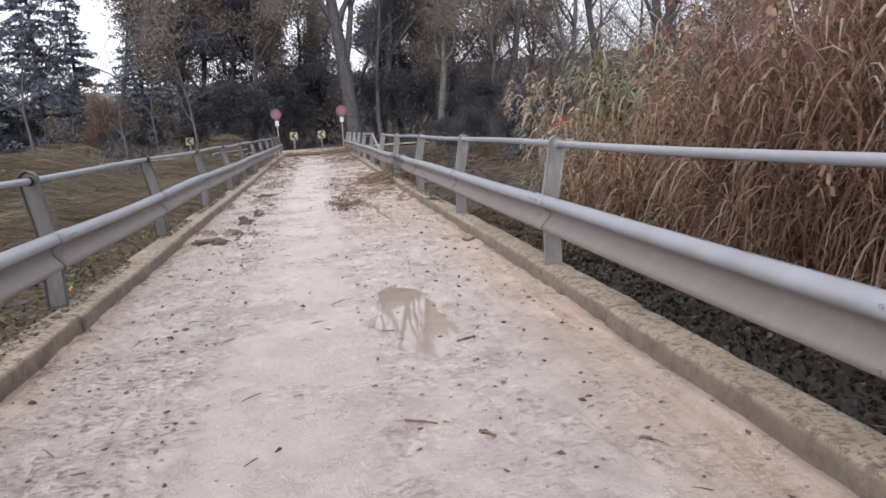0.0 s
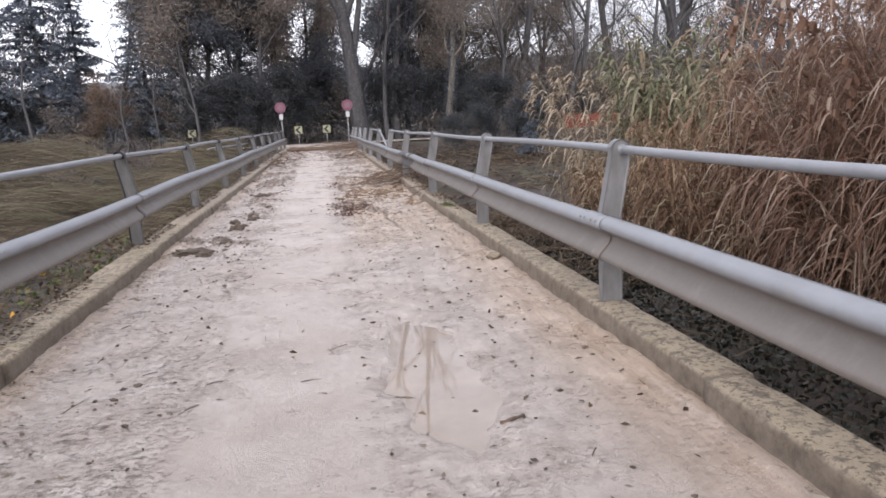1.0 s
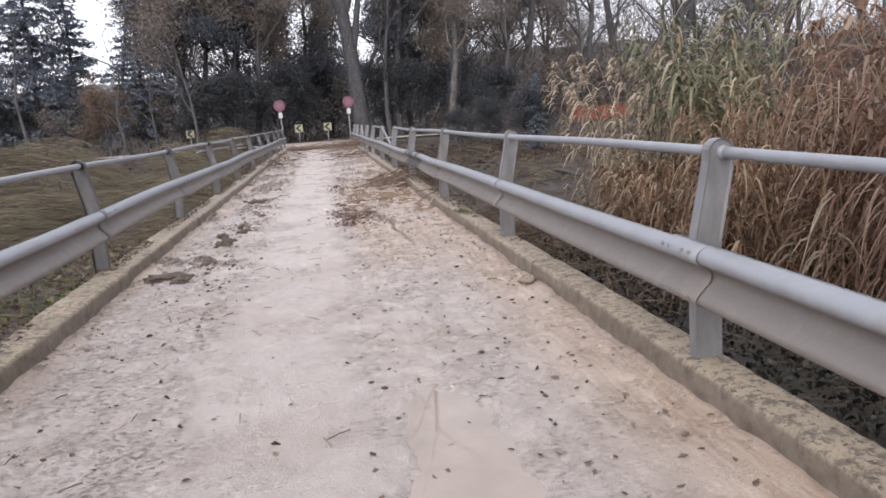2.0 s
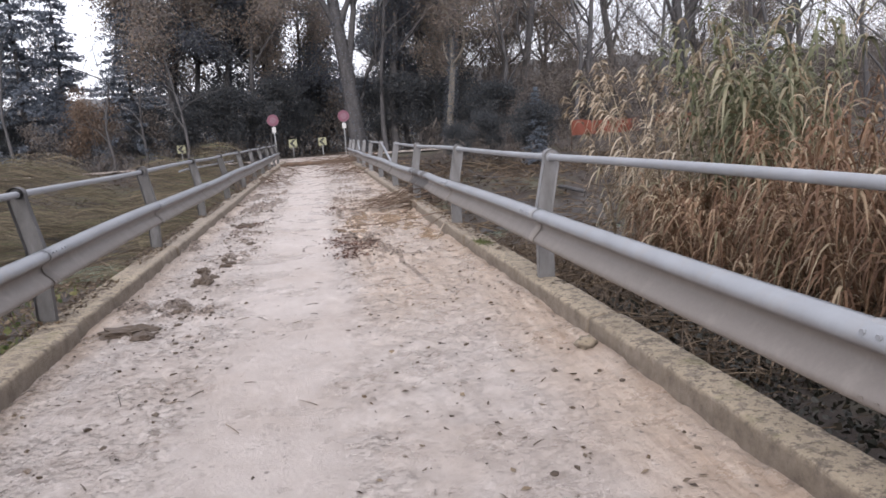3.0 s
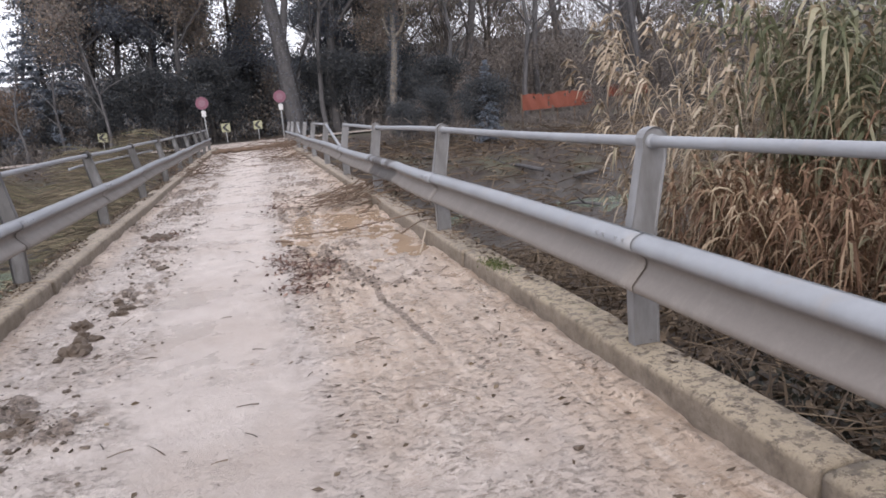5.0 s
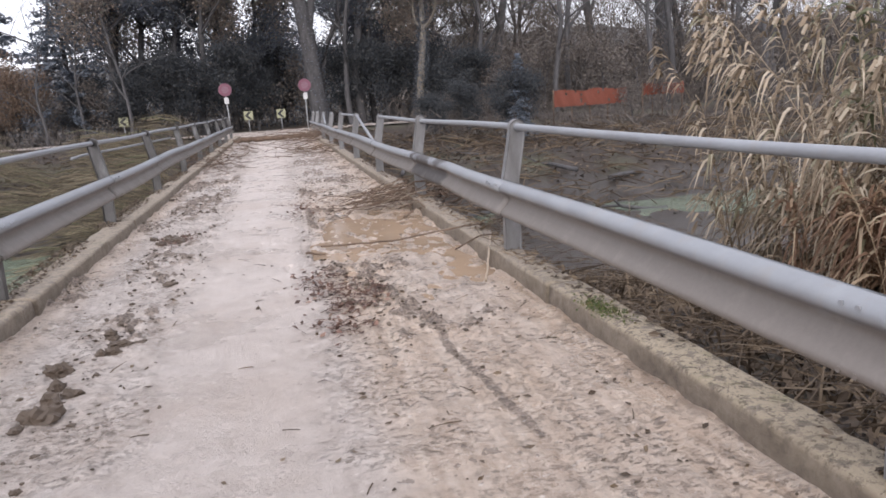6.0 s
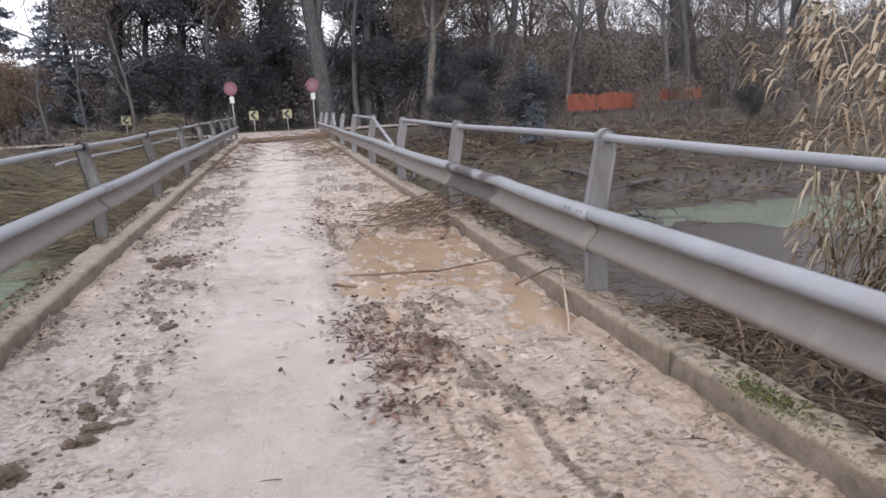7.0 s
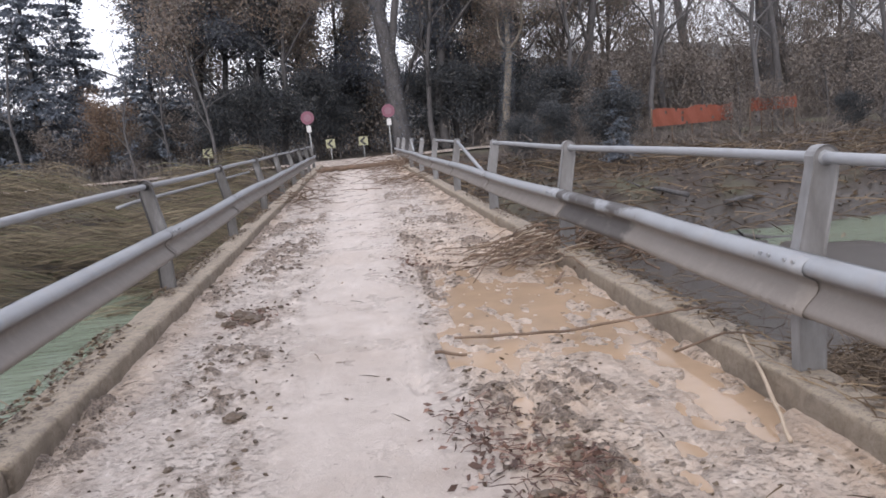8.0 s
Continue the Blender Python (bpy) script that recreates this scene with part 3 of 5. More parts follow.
def kerb_piece(name, x_in, x_out, ya, yb, seed, parent):
    """A cast kerb length with worn, chipped arrises."""
    ys = np.arange(ya, yb - 0.02, 0.06)
    ys = np.append(ys, yb)
    s = 1 if x_out > x_in else -1
    w = abs(x_out - x_in)
    prof = [(0, -0.06), (0, 0.05), (0.001, 0.112), (0.003, 0.122), (0.010, 0.133), (0.020, KH - 0.001), (0.030, KH), (w * 0.5, KH + 0.003), (w - 0.032, KH), (w - 0.02, KH - 0.003), (w - 0.006, KH - 0.012), (w, KH - 0.03), (w, KH - 0.04), (w, -0.10)]
    V, F = [], []
    U = np.array([p[0] for p in prof])
    Zp = np.array([p[1] for p in prof])
    for k, yy in enumerate(ys):
        yv = np.full(len(U), yy)
        chip = np.clip(fbm(yv, Zp * 3 + seed, 5.0, 4, 60) - 0.5, 0, 1) * 0.04
        top = (Zp > 0.09)
        x = x_in + s * (U + np.where(U < 0.06, chip * top, 0) + 0.012 * (fbm(yv, Zp + seed, 1.7, 3, 61) - 0.5) - np.where(U > w * 0.8, chip * 1.2, 0))
        z = Zp - np.where((U < 0.06) | (U > w * 0.8), chip * 0.5 * top, 0) + 0.010 * (fbm(yv, U * 4 + seed, 4.0, 3, 62) - 0.5) * top
        V += list(zip(x, yv, z))
    n = len(prof)
    for k in range(len(ys) - 1):
        for j in range(n - 1):
            a = k * n + j
            F.append((a, a + 1, a + n + 1, a + n) if s < 0 else (a, a + n, a + n + 1, a + 1))
    F.append(tuple(range(n)) if s > 0 else tuple(reversed(range(n))))
    F.append(tuple(reversed([(len(ys) - 1) * n + j for j in range(n)])) if s > 0 else tuple((len(ys) - 1) * n + j for j in range(n)))
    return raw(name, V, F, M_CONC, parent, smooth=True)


def kerb(name, x_in, x_out, first, label):
    top = tagged(new(name), label, "kerb", kind="structure")
    y = first
    k = 0
    while y < Y_END + 1:
        jog = 0.012 * math.sin(k * 2.3 + first)
        kerb_piece("kerb_stone", x_in + jog, x_out + jog, y + 0.008, min(y + 4.15, Y_END + 1.5) - 0.008, k * 7.7 + first, top)
        y += 4.15
        k += 1
    return top


kerb("kerb_right", XR, XR + 0.25, 4.38 - 8.30, "low worn concrete kerb with lichen along the bridge edge")
kerb("kerb_left", XL, XL - 0.30, 9.85 - 12.45, "low worn concrete kerb with lichen along the bridge edge")


# ---- guard rails ----
def post_mesh(s):
    """Pressed channel post, its open side towards the near end on the left rail.
    Side profile in metres outward (u) and up (z): straight foot, outward-leaning head with a round end."""
    outline = [(0.0, KH - 0.02), (0.0, 0.72), (0.075, 1.10)]
    for a in range(165, -16, -20):
        outline.append((0.140 + 0.066 * math.cos(radians(a)), 1.135 + 0.066 * math.sin(radians(a))))
    outline += [(0.20, 1.06), (0.138, 0.72), (0.135, KH - 0.02)]
    bm = bmesh.new()
    for y0, y1, inset in ((0.0, 0.075, 0.0),):
        front = [bm.verts.new((s * u, y0, z)) for u, z in outline]
        back = [bm.verts.new((s * u, y1, z)) for u, z in outline]
        f1 = bm.faces.new(front)
        f2 = bm.faces.new(list(reversed(back)))
        n = len(outline)
        for i in range(n):
            bm.faces.new((front[i], back[i], back[(i + 1) % n], front[(i + 1) % n]))
    bmesh.ops.recalc_face_normals(bm, faces=bm.faces)
    r = bmesh.ops.inset_individual(bm, faces=[f1, f2], thickness=0.009, depth=-0.012 if s > 0 else -0.034)
    bmesh.ops.bevel(bm, geom=[e for e in bm.edges if e.calc_length() > 0.05 and abs(e.verts[0].co.y - e.verts[1].co.y) < 0.01], offset=0.003, segments=1, affect="EDGES")
    me = bpy.data.meshes.new("post")
    bm.to_mesh(me)
    bm.free()
    me.materials.append(M_POST if s > 0 else M_POST_SHADED)
    return me


def beam_profile():
    """Double-wave profile: depth d towards the road, height z."""
    pts = []
    for z, d in ((0.768, 0.004), (0.768, 0.020), (0.760, 0.046), (0.745, 0.068), (0.724, 0.081), (0.700, 0.084), (0.680, 0.074), (0.655, 0.030), (0.640, 0.012), (0.620, 0.004),
                 (0.598, 0.006), (0.575, 0.018), (0.550, 0.040), (0.525, 0.062), (0.502, 0.078), (0.484, 0.084), (0.466, 0.078), (0.455, 0.058), (0.450, 0.036)):
        pts.append((d, 0.450 + (z - 0.450) * 0.89))
    return pts


def beam(name, x_back, s, ya, yb, material, parent, sag=0.0, dent=None):
    prof = beam_profile()
    ys = np.linspace(ya, yb, 26)
    V, F = [], []
    n = len(prof)
    for shift in (0.0, -0.004):
        for k, yy in enumerate(ys):
            t = k / (len(ys) - 1)
            off = 0.010 * (1 - t)
            dz = -sag * math.sin(math.pi * t) + 0.006 * math.sin(yy * 0.7 + x_back)
            push = 0.0
            if dent:
                push = dent[1] * math.exp(-((yy - dent[0]) / 0.5) ** 2)
            for d, z in prof:
                V.append((x_back - s * (d + off + shift - push), yy, z + dz))
    m = len(ys)
    for layer in (0, 1):
        o = layer * m * n
        for k in range(m - 1):
            for j in range(n - 1):
                a = o + k * n + j
                quad = (a, a + 1, a + n + 1, a + n)
                F.append(quad if (layer == 0) == (s < 0) else tuple(reversed(quad)))
    for k in range(m - 1):
        for j in (0, n - 1):
            a = k * n + j
            F.append((a, a + n, m * n + a + n, m * n + a))
    for k in (0, m - 1):
        for j in range(n - 1):
            a = k * n + j
            F.append((a, a + 1, m * n + a + 1, m * n + a))
    return raw(name, V, F, material, parent, smooth=True)


def bolt_mesh():
    bm = bmesh.new()
    bmesh.ops.create_cone(bm, cap_ends=True, segments=6, radius1=0.012, radius2=0.009, depth=0.012)
    bmesh.ops.rotate(bm, matrix=Matrix.Rotation(radians(90), 3, "Y"), verts=bm.verts)
    me = bpy.data.meshes.new("bolt")
    bm.to_mesh(me)
    bm.free()
    me.materials.append(M_RAIL)
    return me


BOLT = bolt_mesh()


def guard_rail(name, x_face, s, label, rail_spans, dirty=()):
    top = tagged(new(name), label, "guard rail")
    mesh = post_mesh(s)
    ys = [(5.85 if s > 0 else 6.02) + 4.0 * i for i in range(-2, 11)]
    for i, y in enumerate(ys):
        p = new("post", mesh)
        p.parent = top
        lean = 0.012 * math.sin(i * 2.1 + s)
        p.matrix_basis = Matrix.Translation((x_face, y, 0)) @ Matrix.Rotation(lean, 4, "Y")
        bpy_y = y + 0.037
        v, f = tubes([([(x_face + s * 0.140, y + dy, 1.135 + 0.008 * math.sin(y * 0.9 + s)) for dy in (-0.008, 0.020, 0.055, 0.083)], [0.033, 0.036, 0.036, 0.033])], 12)
        raw("clamp", v, f, M_RAIL if s > 0 else M_BLACK, top, "" if s > 0 else "black strap round the handrail", smooth=True)
        if i < 10:
            for dy in (-0.10, -0.03, 0.10, 0.17):
                for z in (0.700, 0.481):
                    b = new("bolt", BOLT)
                    b.parent = top
                    b.location = (x_face - s * 0.088, bpy_y + dy - 0.03, z)
    for i in range(len(ys) - 1):
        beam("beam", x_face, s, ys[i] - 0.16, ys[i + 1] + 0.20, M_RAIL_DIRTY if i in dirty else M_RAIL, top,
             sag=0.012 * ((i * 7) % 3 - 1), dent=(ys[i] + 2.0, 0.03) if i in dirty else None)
    xt = x_face + s * 0.140
    for a, b in rail_spans:
        pts = []
        for yy in np.arange(ys[a] - 0.1, ys[b] + 0.2, 0.5):
            pts.append((xt + 0.006 * math.sin(yy * 1.3), yy, 1.135 + 0.008 * math.sin(yy * 0.9 + s)))
        v, f = tubes([(pts, [0.027] * len(pts))], 12)
        raw("handrail", v, f, M_RAIL, top, smooth=True)
    return top


right_rail = guard_rail("guard_rail", 2.03, 1, "grey steel guard rail with broken tubular handrail on bridge edge", [(0, 6), (7, 8)], dirty=(4,))
left_rail = guard_rail("guard_rail", -1.80, -1, "grey steel guard rail with tubular handrail on bridge edge", [(0, 12)])
v, f = tubes([([(2.17, 25.85, 1.13), (2.16, 24.6, 0.93), (2.15, 22.6, 0.60), (2.16, 21.95, 0.50)], [0.03] * 4)], 10)
raw("fallen_handrail", v, f, M_RAIL, right_rail, "broken handrail tube hanging down", smooth=True)
v, f = tubes([([(2.15, 37.9, 1.12), (2.15, 37.0, 0.75)], [0.03] * 2)], 10)
raw("fallen_handrail", v, f, M_RAIL, right_rail, "broken handrail tube hanging down", smooth=True)


# ---- reeds and low plants ----
def ribbon(root, way, length, width, droop, rng, seg=4):
    """A long grass leaf that leaves its stalk along way and hangs over."""
    t = np.linspace(0, 1, seg + 1)
    way = way / (np.linalg.norm(way) + 1e-9)
    pts = root + np.outer(t * length, way)
    pts[:, 2] -= droop * length * t ** 2.2
    side = np.cross(way, [0, 0, 1.0])
    side /= np.linalg.norm(side) + 1e-9
    tilt = rng.uniform(-0.6, 0.6)
    side = side * math.cos(tilt) + np.array([0, 0, 1.0]) * math.sin(tilt)
    w = width * np.array([0.7, 1.0, 0.85, 0.55, 0.06])[:seg + 1]
    L, R = pts - side * w[:, None] / 2, pts + side * w[:, None] / 2
    V = np.empty((2 * (seg + 1), 3))
    V[0::2], V[1::2] = L, R
    F = [(2 * i, 2 * i + 1, 2 * i + 3, 2 * i + 2) for i in range(seg)]
    return V, F


def reeds(roots, heights, rng, leaves=9, leaf_len=0.55, leaf_w=0.035, lean=0.25, plume=0.0, low=0.25, wind=(-0.25, -0.1)):
    """Canes: jointed bending stalks with arching leaves, joined as one mass."""
    out = []
    for (x, y, z), h in zip(roots, heights):
        az, k = rng.uniform(0, 6.283), rng.uniform(0.2, 1.0) * lean
        t = np.linspace(0, 1, 6)
        bend = h * k * t ** 2
        pts = np.stack([x + math.cos(az) * bend + wind[0] * h * 0.2 * t ** 2, y + math.sin(az) * bend + wind[1] * h * 0.2 * t ** 2, z + h * t * (1 - 0.12 * k * t)], 1)
        rad = np.linspace(0.009, 0.003, 6)
        fan = rng.uniform(0, 6.283)
        out.append(tubes([(pts, rad)], 3, caps=False))
        for _ in range(leaves):
            u = low + (1 - low) * rng.uniform(0, 1) ** 0.8
            i = min(int(u * 5), 4)
            root = pts[i] + (pts[i + 1] - pts[i]) * (u * 5 - i)
            a = fan + (math.pi if rng.uniform() < 0.5 else 0.0) + rng.normal() * 0.45
            way = np.array([math.cos(a) + wind[0], math.sin(a) + wind[1], rng.uniform(0.5, 1.5)])
            out.append(ribbon(root, way, leaf_len * rng.uniform(0.55, 1.2) * (1.1 - 0.4 * u), leaf_w * rng.uniform(0.6, 1.2), rng.uniform(0.7, 1.7), rng))
        if rng.uniform() < plume:
            for _ in range(14):
                a = rng.uniform(0, 6.283)
                u = rng.uniform(0.0, 0.35)
                root = pts[5] + np.array([0, 0, -u])
                out.append(ribbon(root, np.array([0.5 * math.cos(a) + wind[0], 0.5 * math.sin(a), 1.0]), 0.22, 0.03, 0.9, rng, 2))
    return join_raw(out)


def scatter(rng, n, x0, x1, y0, y1):
    xs, ys = rng.uniform(x0, x1, n), rng.uniform(y0, y1, n)
    return np.stack([xs, ys, land(xs, ys)], 1)


rng = np.random.RandomState(3)
P1 = scatter(rng, 1450, 3.5, 8.2, 1.0, 7.4)
P1 = P1[P1[:, 0] > 3.7 + 0.5 * fbm(P1[:, 0], P1[:, 1], 0.8, 2, 71)]
H1 = np.clip(1.7 + 1.15 * (P1[:, 0] - 3.7) + rng.uniform(-0.6, 0.9, len(P1)), 1.2, 6.0) * (1 - 0.3 * step(5.8, 7.4, P1[:, 1]))
v, f = reeds(P1, H1, rng, leaves=38, leaf_len=0.6, leaf_w=0.018, lean=0.45, plume=0.2, low=0.05, wind=(-0.40, 0.10))
tagged(raw("reed_bed", v, f, M_REED), "tall dense rust-brown dry reeds beside the bridge", "reeds", kind="stuff")
P2 = scatter(rng, 960, 3.6, 8.5, 7.2, 13.6)
P2 = P2[P2[:, 0] > 4.0 + 0.12 * (P2[:, 1] - 9)]
H2 = np.clip(1.15 + 0.75 * step(9.8, 8.0, P2[:, 1]) - 0.42 * np.maximum(P2[:, 1] - 10.4, 0) + rng.uniform(-1.1, 0.5, len(P2)) - P2[:, 2], 1.0, 5.5)
v, f = reeds(P2, H2, rng, leaves=26, leaf_len=0.46, leaf_w=0.024, lean=0.28, plume=0.12, low=0.05)
tagged(raw("reed_bed", v, f, M_REED_PALE), "straw-brown dry reeds on the river bank", "reeds", kind="stuff")
P3 = scatter(rng, 44, 5.2, 6.9, 11.8, 14.0)
H3 = np.clip(2.35 + rng.uniform(-1.0, 0.5, len(P3)) - P3[:, 2], 1.0, 6)
v, f = reeds(P3, H3, rng, leaves=36, leaf_len=0.58, leaf_w=0.046, lean=0.22, low=0.4)
tagged(raw("green_reed_clump", v, f, M_REED_GREEN), "grey-green leafy canes among dry reeds", "reeds", kind="stuff")
P4 = scatter(rng, 150, 4.7, 7.6, 12.8, 15.4)
H4 = np.clip(1.3 + rng.uniform(-1.9, 1.0, len(P4)) - P4[:, 2], 1.0, 6.5)
v, f = reeds(P4, H4, rng, leaves=24, leaf_len=0.46, leaf_w=0.03, lean=0.26, plume=0.8, low=0.15, wind=(-0.9, 0.1))
tagged(raw("reed_bed", v, f, M_REED_STRAW), "leaning pale reed canes with plumes over the river", "reeds", kind="stuff")


def fallen(rng, n, x0, x1, y0, y1, z_off, spread, length, radius, az=0.0, az_spread=3.14, ground=land):
    lines = []
    xs, ys = rng.uniform(x0, x1, n), rng.uniform(y0, y1, n)
    for x, y, g in zip(xs, ys, ground(xs, ys)):
        a = az + rng.uniform(-az_spread, az_spread)
        L = length * rng.uniform(0.4, 1.2)
        t = np.linspace(-0.5, 0.5, 4)
        px, py = x + L * t * math.cos(a), y + L * t * math.sin(a)
        z = g + z_off + rng.uniform(0, spread)
        tip = rng.uniform(-0.35, 0.35) * L
        pz = z + tip * t - 0.15 * L * t * t
        lines.append((np.stack([px, py, pz], 1), [radius, radius, radius * 0.8, radius * 0.4]))
    return tubes(lines, 3, caps=False)


v, f = fallen(rng, 3600, 2.25, 6.0, 8.0, 18.0, 0.0, 0.30, 0.55, 0.0045)
tagged(raw("fallen_reeds", v, f, M_STRAW_WET), "tangle of broken dry reed stalks on the bank", "reeds", kind="stuff")
v, f = fallen(rng, 260, 2.25, 4.6, 1.5, 9.0, 0.0, 0.25, 0.5, 0.004)
tagged(raw("dead_stalks", v, f, M_STRAW_WET), "dead stalks lying in the ivy below the kerb", "reeds", kind="stuff")


def grass(rng, roots, h, w=0.012):
    out = []
    for p in roots:
        a = rng.uniform(0, 6.283)
        out.append(ribbon(np.array(p), np.array([0.5 * math.cos(a), 0.5 * math.sin(a), 1.0]), h * rng.uniform(0.5, 1.3), w, rng.uniform(0.2, 0.9), rng, 3))
    return join_raw(out)


def leaf_cards(rng, centres, size, flat=0.0, aspect=1.0):
    """Small bent leaves, each two triangles folded on its midrib."""
    n = len(centres)
    a = rng.normal(size=(n, 3))
    a[:, 2] *= (1 - flat)
    a /= np.linalg.norm(a, axis=1)[:, None] + 1e-9
    b = rng.normal(size=(n, 3))
    b[:, 2] *= (1 - flat)
    b -= a * np.sum(a * b, 1)[:, None]
    b /= np.linalg.norm(b, axis=1)[:, None] + 1e-9
    nn = np.cross(a, b)
    s = size * rng.uniform(0.6, 1.3, n)[:, None]
    V = np.empty((n, 4, 3))
    V[:, 0] = centres - a * s * 0.5 * aspect
    V[:, 1] = centres + b * s * 0.45 + nn * s * 0.12
    V[:, 2] = centres + a * s * 0.5 * aspect
    V[:, 3] = centres - b * s * 0.45 + nn * s * 0.12
    F = np.arange(4 * n).reshape(n, 4)
    return V.reshape(-1, 3), F


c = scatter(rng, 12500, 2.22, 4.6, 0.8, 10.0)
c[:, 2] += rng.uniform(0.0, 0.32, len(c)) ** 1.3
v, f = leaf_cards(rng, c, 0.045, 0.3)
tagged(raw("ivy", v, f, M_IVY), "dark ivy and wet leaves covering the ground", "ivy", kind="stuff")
c = scatter(rng, 9000, 2.22, 7.0, 8.5, 20.0)
c[:, 2] += rng.uniform(0.0, 0.16, len(c)) ** 1.2
v, f = leaf_cards(rng, c, 0.06, 0.4, 1.8)
tagged(raw("leaf_litter", v, f, M_STRAW_WET), "soaked dead leaves matted on the bank", "litter", kind="stuff")
v, f = grass(rng, scatter(rng, 2600, 2.3, 5.5, 8.0, 18.0), 0.42, 0.016)
tagged(raw("dry_grass", v, f, M_STRAW_WET), "dry brown grass tufts below the kerb", "grass", kind="stuff")
c = scatter(rng, 5000, -6.5, -1.95, 6.0, 24.0)
c[:, 2] += rng.uniform(0.0, 0.14, len(c))
v, f = leaf_cards(rng, c, 0.06, 0.4, 1.8)
tagged(raw("leaf_litter", v, f, M_STRAW_WET), "soaked dead leaves matted on the bank", "litter", kind="stuff")
c = scatter(rng, 1500, -5.0, -1.95, 0.5, 13.0)
c[:, 2] += rng.uniform(0.0, 0.3, len(c))
v, f = leaf_cards(rng, c, 0.06, 0.3)
tagged(raw("weeds", v, f, M_GRASS), "low green weeds beside the kerb", "weeds", kind="stuff")
c = scatter(rng, 5, -2.25, -2.0, 7.2, 7.8)
c[:, 2] = rng.uniform(0.05, 0.35, len(c))
v, f = leaf_cards(rng, c, 0.055, 0.2)
tagged(raw("yellow_leaves", v, f, M_FLOWER), "few orange-yellow leaves on a weed by the kerb", "weeds", kind="stuff")


v, f = grass(rng, scatter(rng, 1500, -5.0, -1.98, 0.5, 16.0), 0.28)
tagged(raw("bank_grass", v, f, M_GRASS), "green and yellowing grass on the bank", "grass", kind="stuff")
v, f = fallen(rng, 3000, -6.0, -2.1, 1.0, 24.0, 0.0, 0.55, 0.8, 0.004)
tagged(raw("dead_stalks", v, f, M_STRAW_WET), "dead stalks among weeds beside the kerb", "reeds", kind="stuff")
v, f = fallen(rng, 1500, 2.35, 13, 16.5, 36, 0.0, 0.22, 0.8, 0.010)
tagged(raw("bank_debris", v, f, M_LITTER), "dark twigs stranded on grey river mud", "debris", kind="stuff")
def combed(rng, n, x0, x1, y0, y1):
    """Straw laid down by the current in sweeping, mounded locks."""
    xs, ys = rng.uniform(x0, x1, n), rng.uniform(y0, y1, n)
    mound = 3.0 * step(0.36, 0.70, fbm(xs, ys, 0.22, 3, 91))
    turn = 1.6 * (fbm(xs, ys, 0.16, 2, 92) - 0.5) + 0.15
    lines = []
    for x, y, g, m, a in zip(xs, ys, land(xs, ys), mound, turn):
        a += rng.normal() * 0.16
        L = rng.uniform(1.0, 3.0)
        t = np.linspace(-0.5, 0.5, 4)
        curl = 0.25 * L * (t + 0.5) ** 2
        r = rng.uniform(0.006, 0.016)
        pz = g + m * rng.uniform(0.55, 1.0) - 0.5 * L * (t + 0.2) ** 2 + 0.15
        lines.append((np.stack([x + L * t * math.cos(a) - curl * math.sin(a), y + L * t * math.sin(a) + curl * math.cos(a), pz], 1), [r, r, r * 0.8, r * 0.3]))
    return tubes(lines, 3, caps=False)


# flattened straw on the opposite bank
v, f = combed(rng, 12000, -34, -4.5, 34.5, 47)
tagged(raw("flattened_reeds", v, f, M_COMBED), "flood-flattened pale straw heaped on the far bank", "reeds", kind="stuff")
v, f = fallen(rng, 1300, 4.5, 34, 35, 50, 0.0, 0.5, 2.0, 0.025)
tagged(raw("bank_debris", v, f, M_LITTER), "flood-washed twigs and branches strewn on the far bank", "debris", kind="stuff")


c = np.concatenate([scatter(rng, 9000, 2.6, 36, 33, 54), scatter(rng, 5000, -30, -2.6, 40, 56)])
c = c[c[:, 2] > WATER_Z + 0.05]
c[:, 2] += rng.uniform(0.0, 0.22, len(c))
v, f = leaf_cards(rng, c, 0.11, 0.75, 2.2)
tagged(raw("flood_debris", v, f, M_LITTER), "dark soaked leaves and rubbish matted on the far bank", "debris", kind="stuff")
DRIFT = [(7.5, 37, 3.2, 0.4), (12.5, 41, 4.0, 1.9), (16.5, 39.5, 3.5, 0.2), (10.0, 44.5, 4.2, 2.6), (19.5, 44, 4.5, 0.8), (14.0, 35.5, 2.8, 2.9), (6.0, 42, 3.0, 1.2), (22, 40, 4.2, 2.2)]
for k, (x, y, L, a) in enumerate(DRIFT):
    z = max(land_at(x, y), WATER_Z) + 0.08
    t = np.linspace(-0.5, 0.5, 7)
    pts = np.stack([x + L * t * math.cos(a) + 0.08 * np.sin(t * 9 + k), y + L * t * math.sin(a), z + 0.25 * t + 0.05 * np.cos(t * 7 + k)], 1)
    side = [(np.stack([pts[4] + np.array([0.9 * u * math.cos(a + 0.9), 0.9 * u * math.sin(a + 0.9), 0.5 * u]) for u in (0, 0.5, 1)]), [0.05, 0.035, 0.015])]
    v, f = tubes([(pts, np.linspace(0.11, 0.05, 7))] + side, 6)
    tagged(raw("driftwood", v, f, M_BARK, smooth=True), "grey branch stranded on the muddy bank", "driftwood", group="stranded branches")


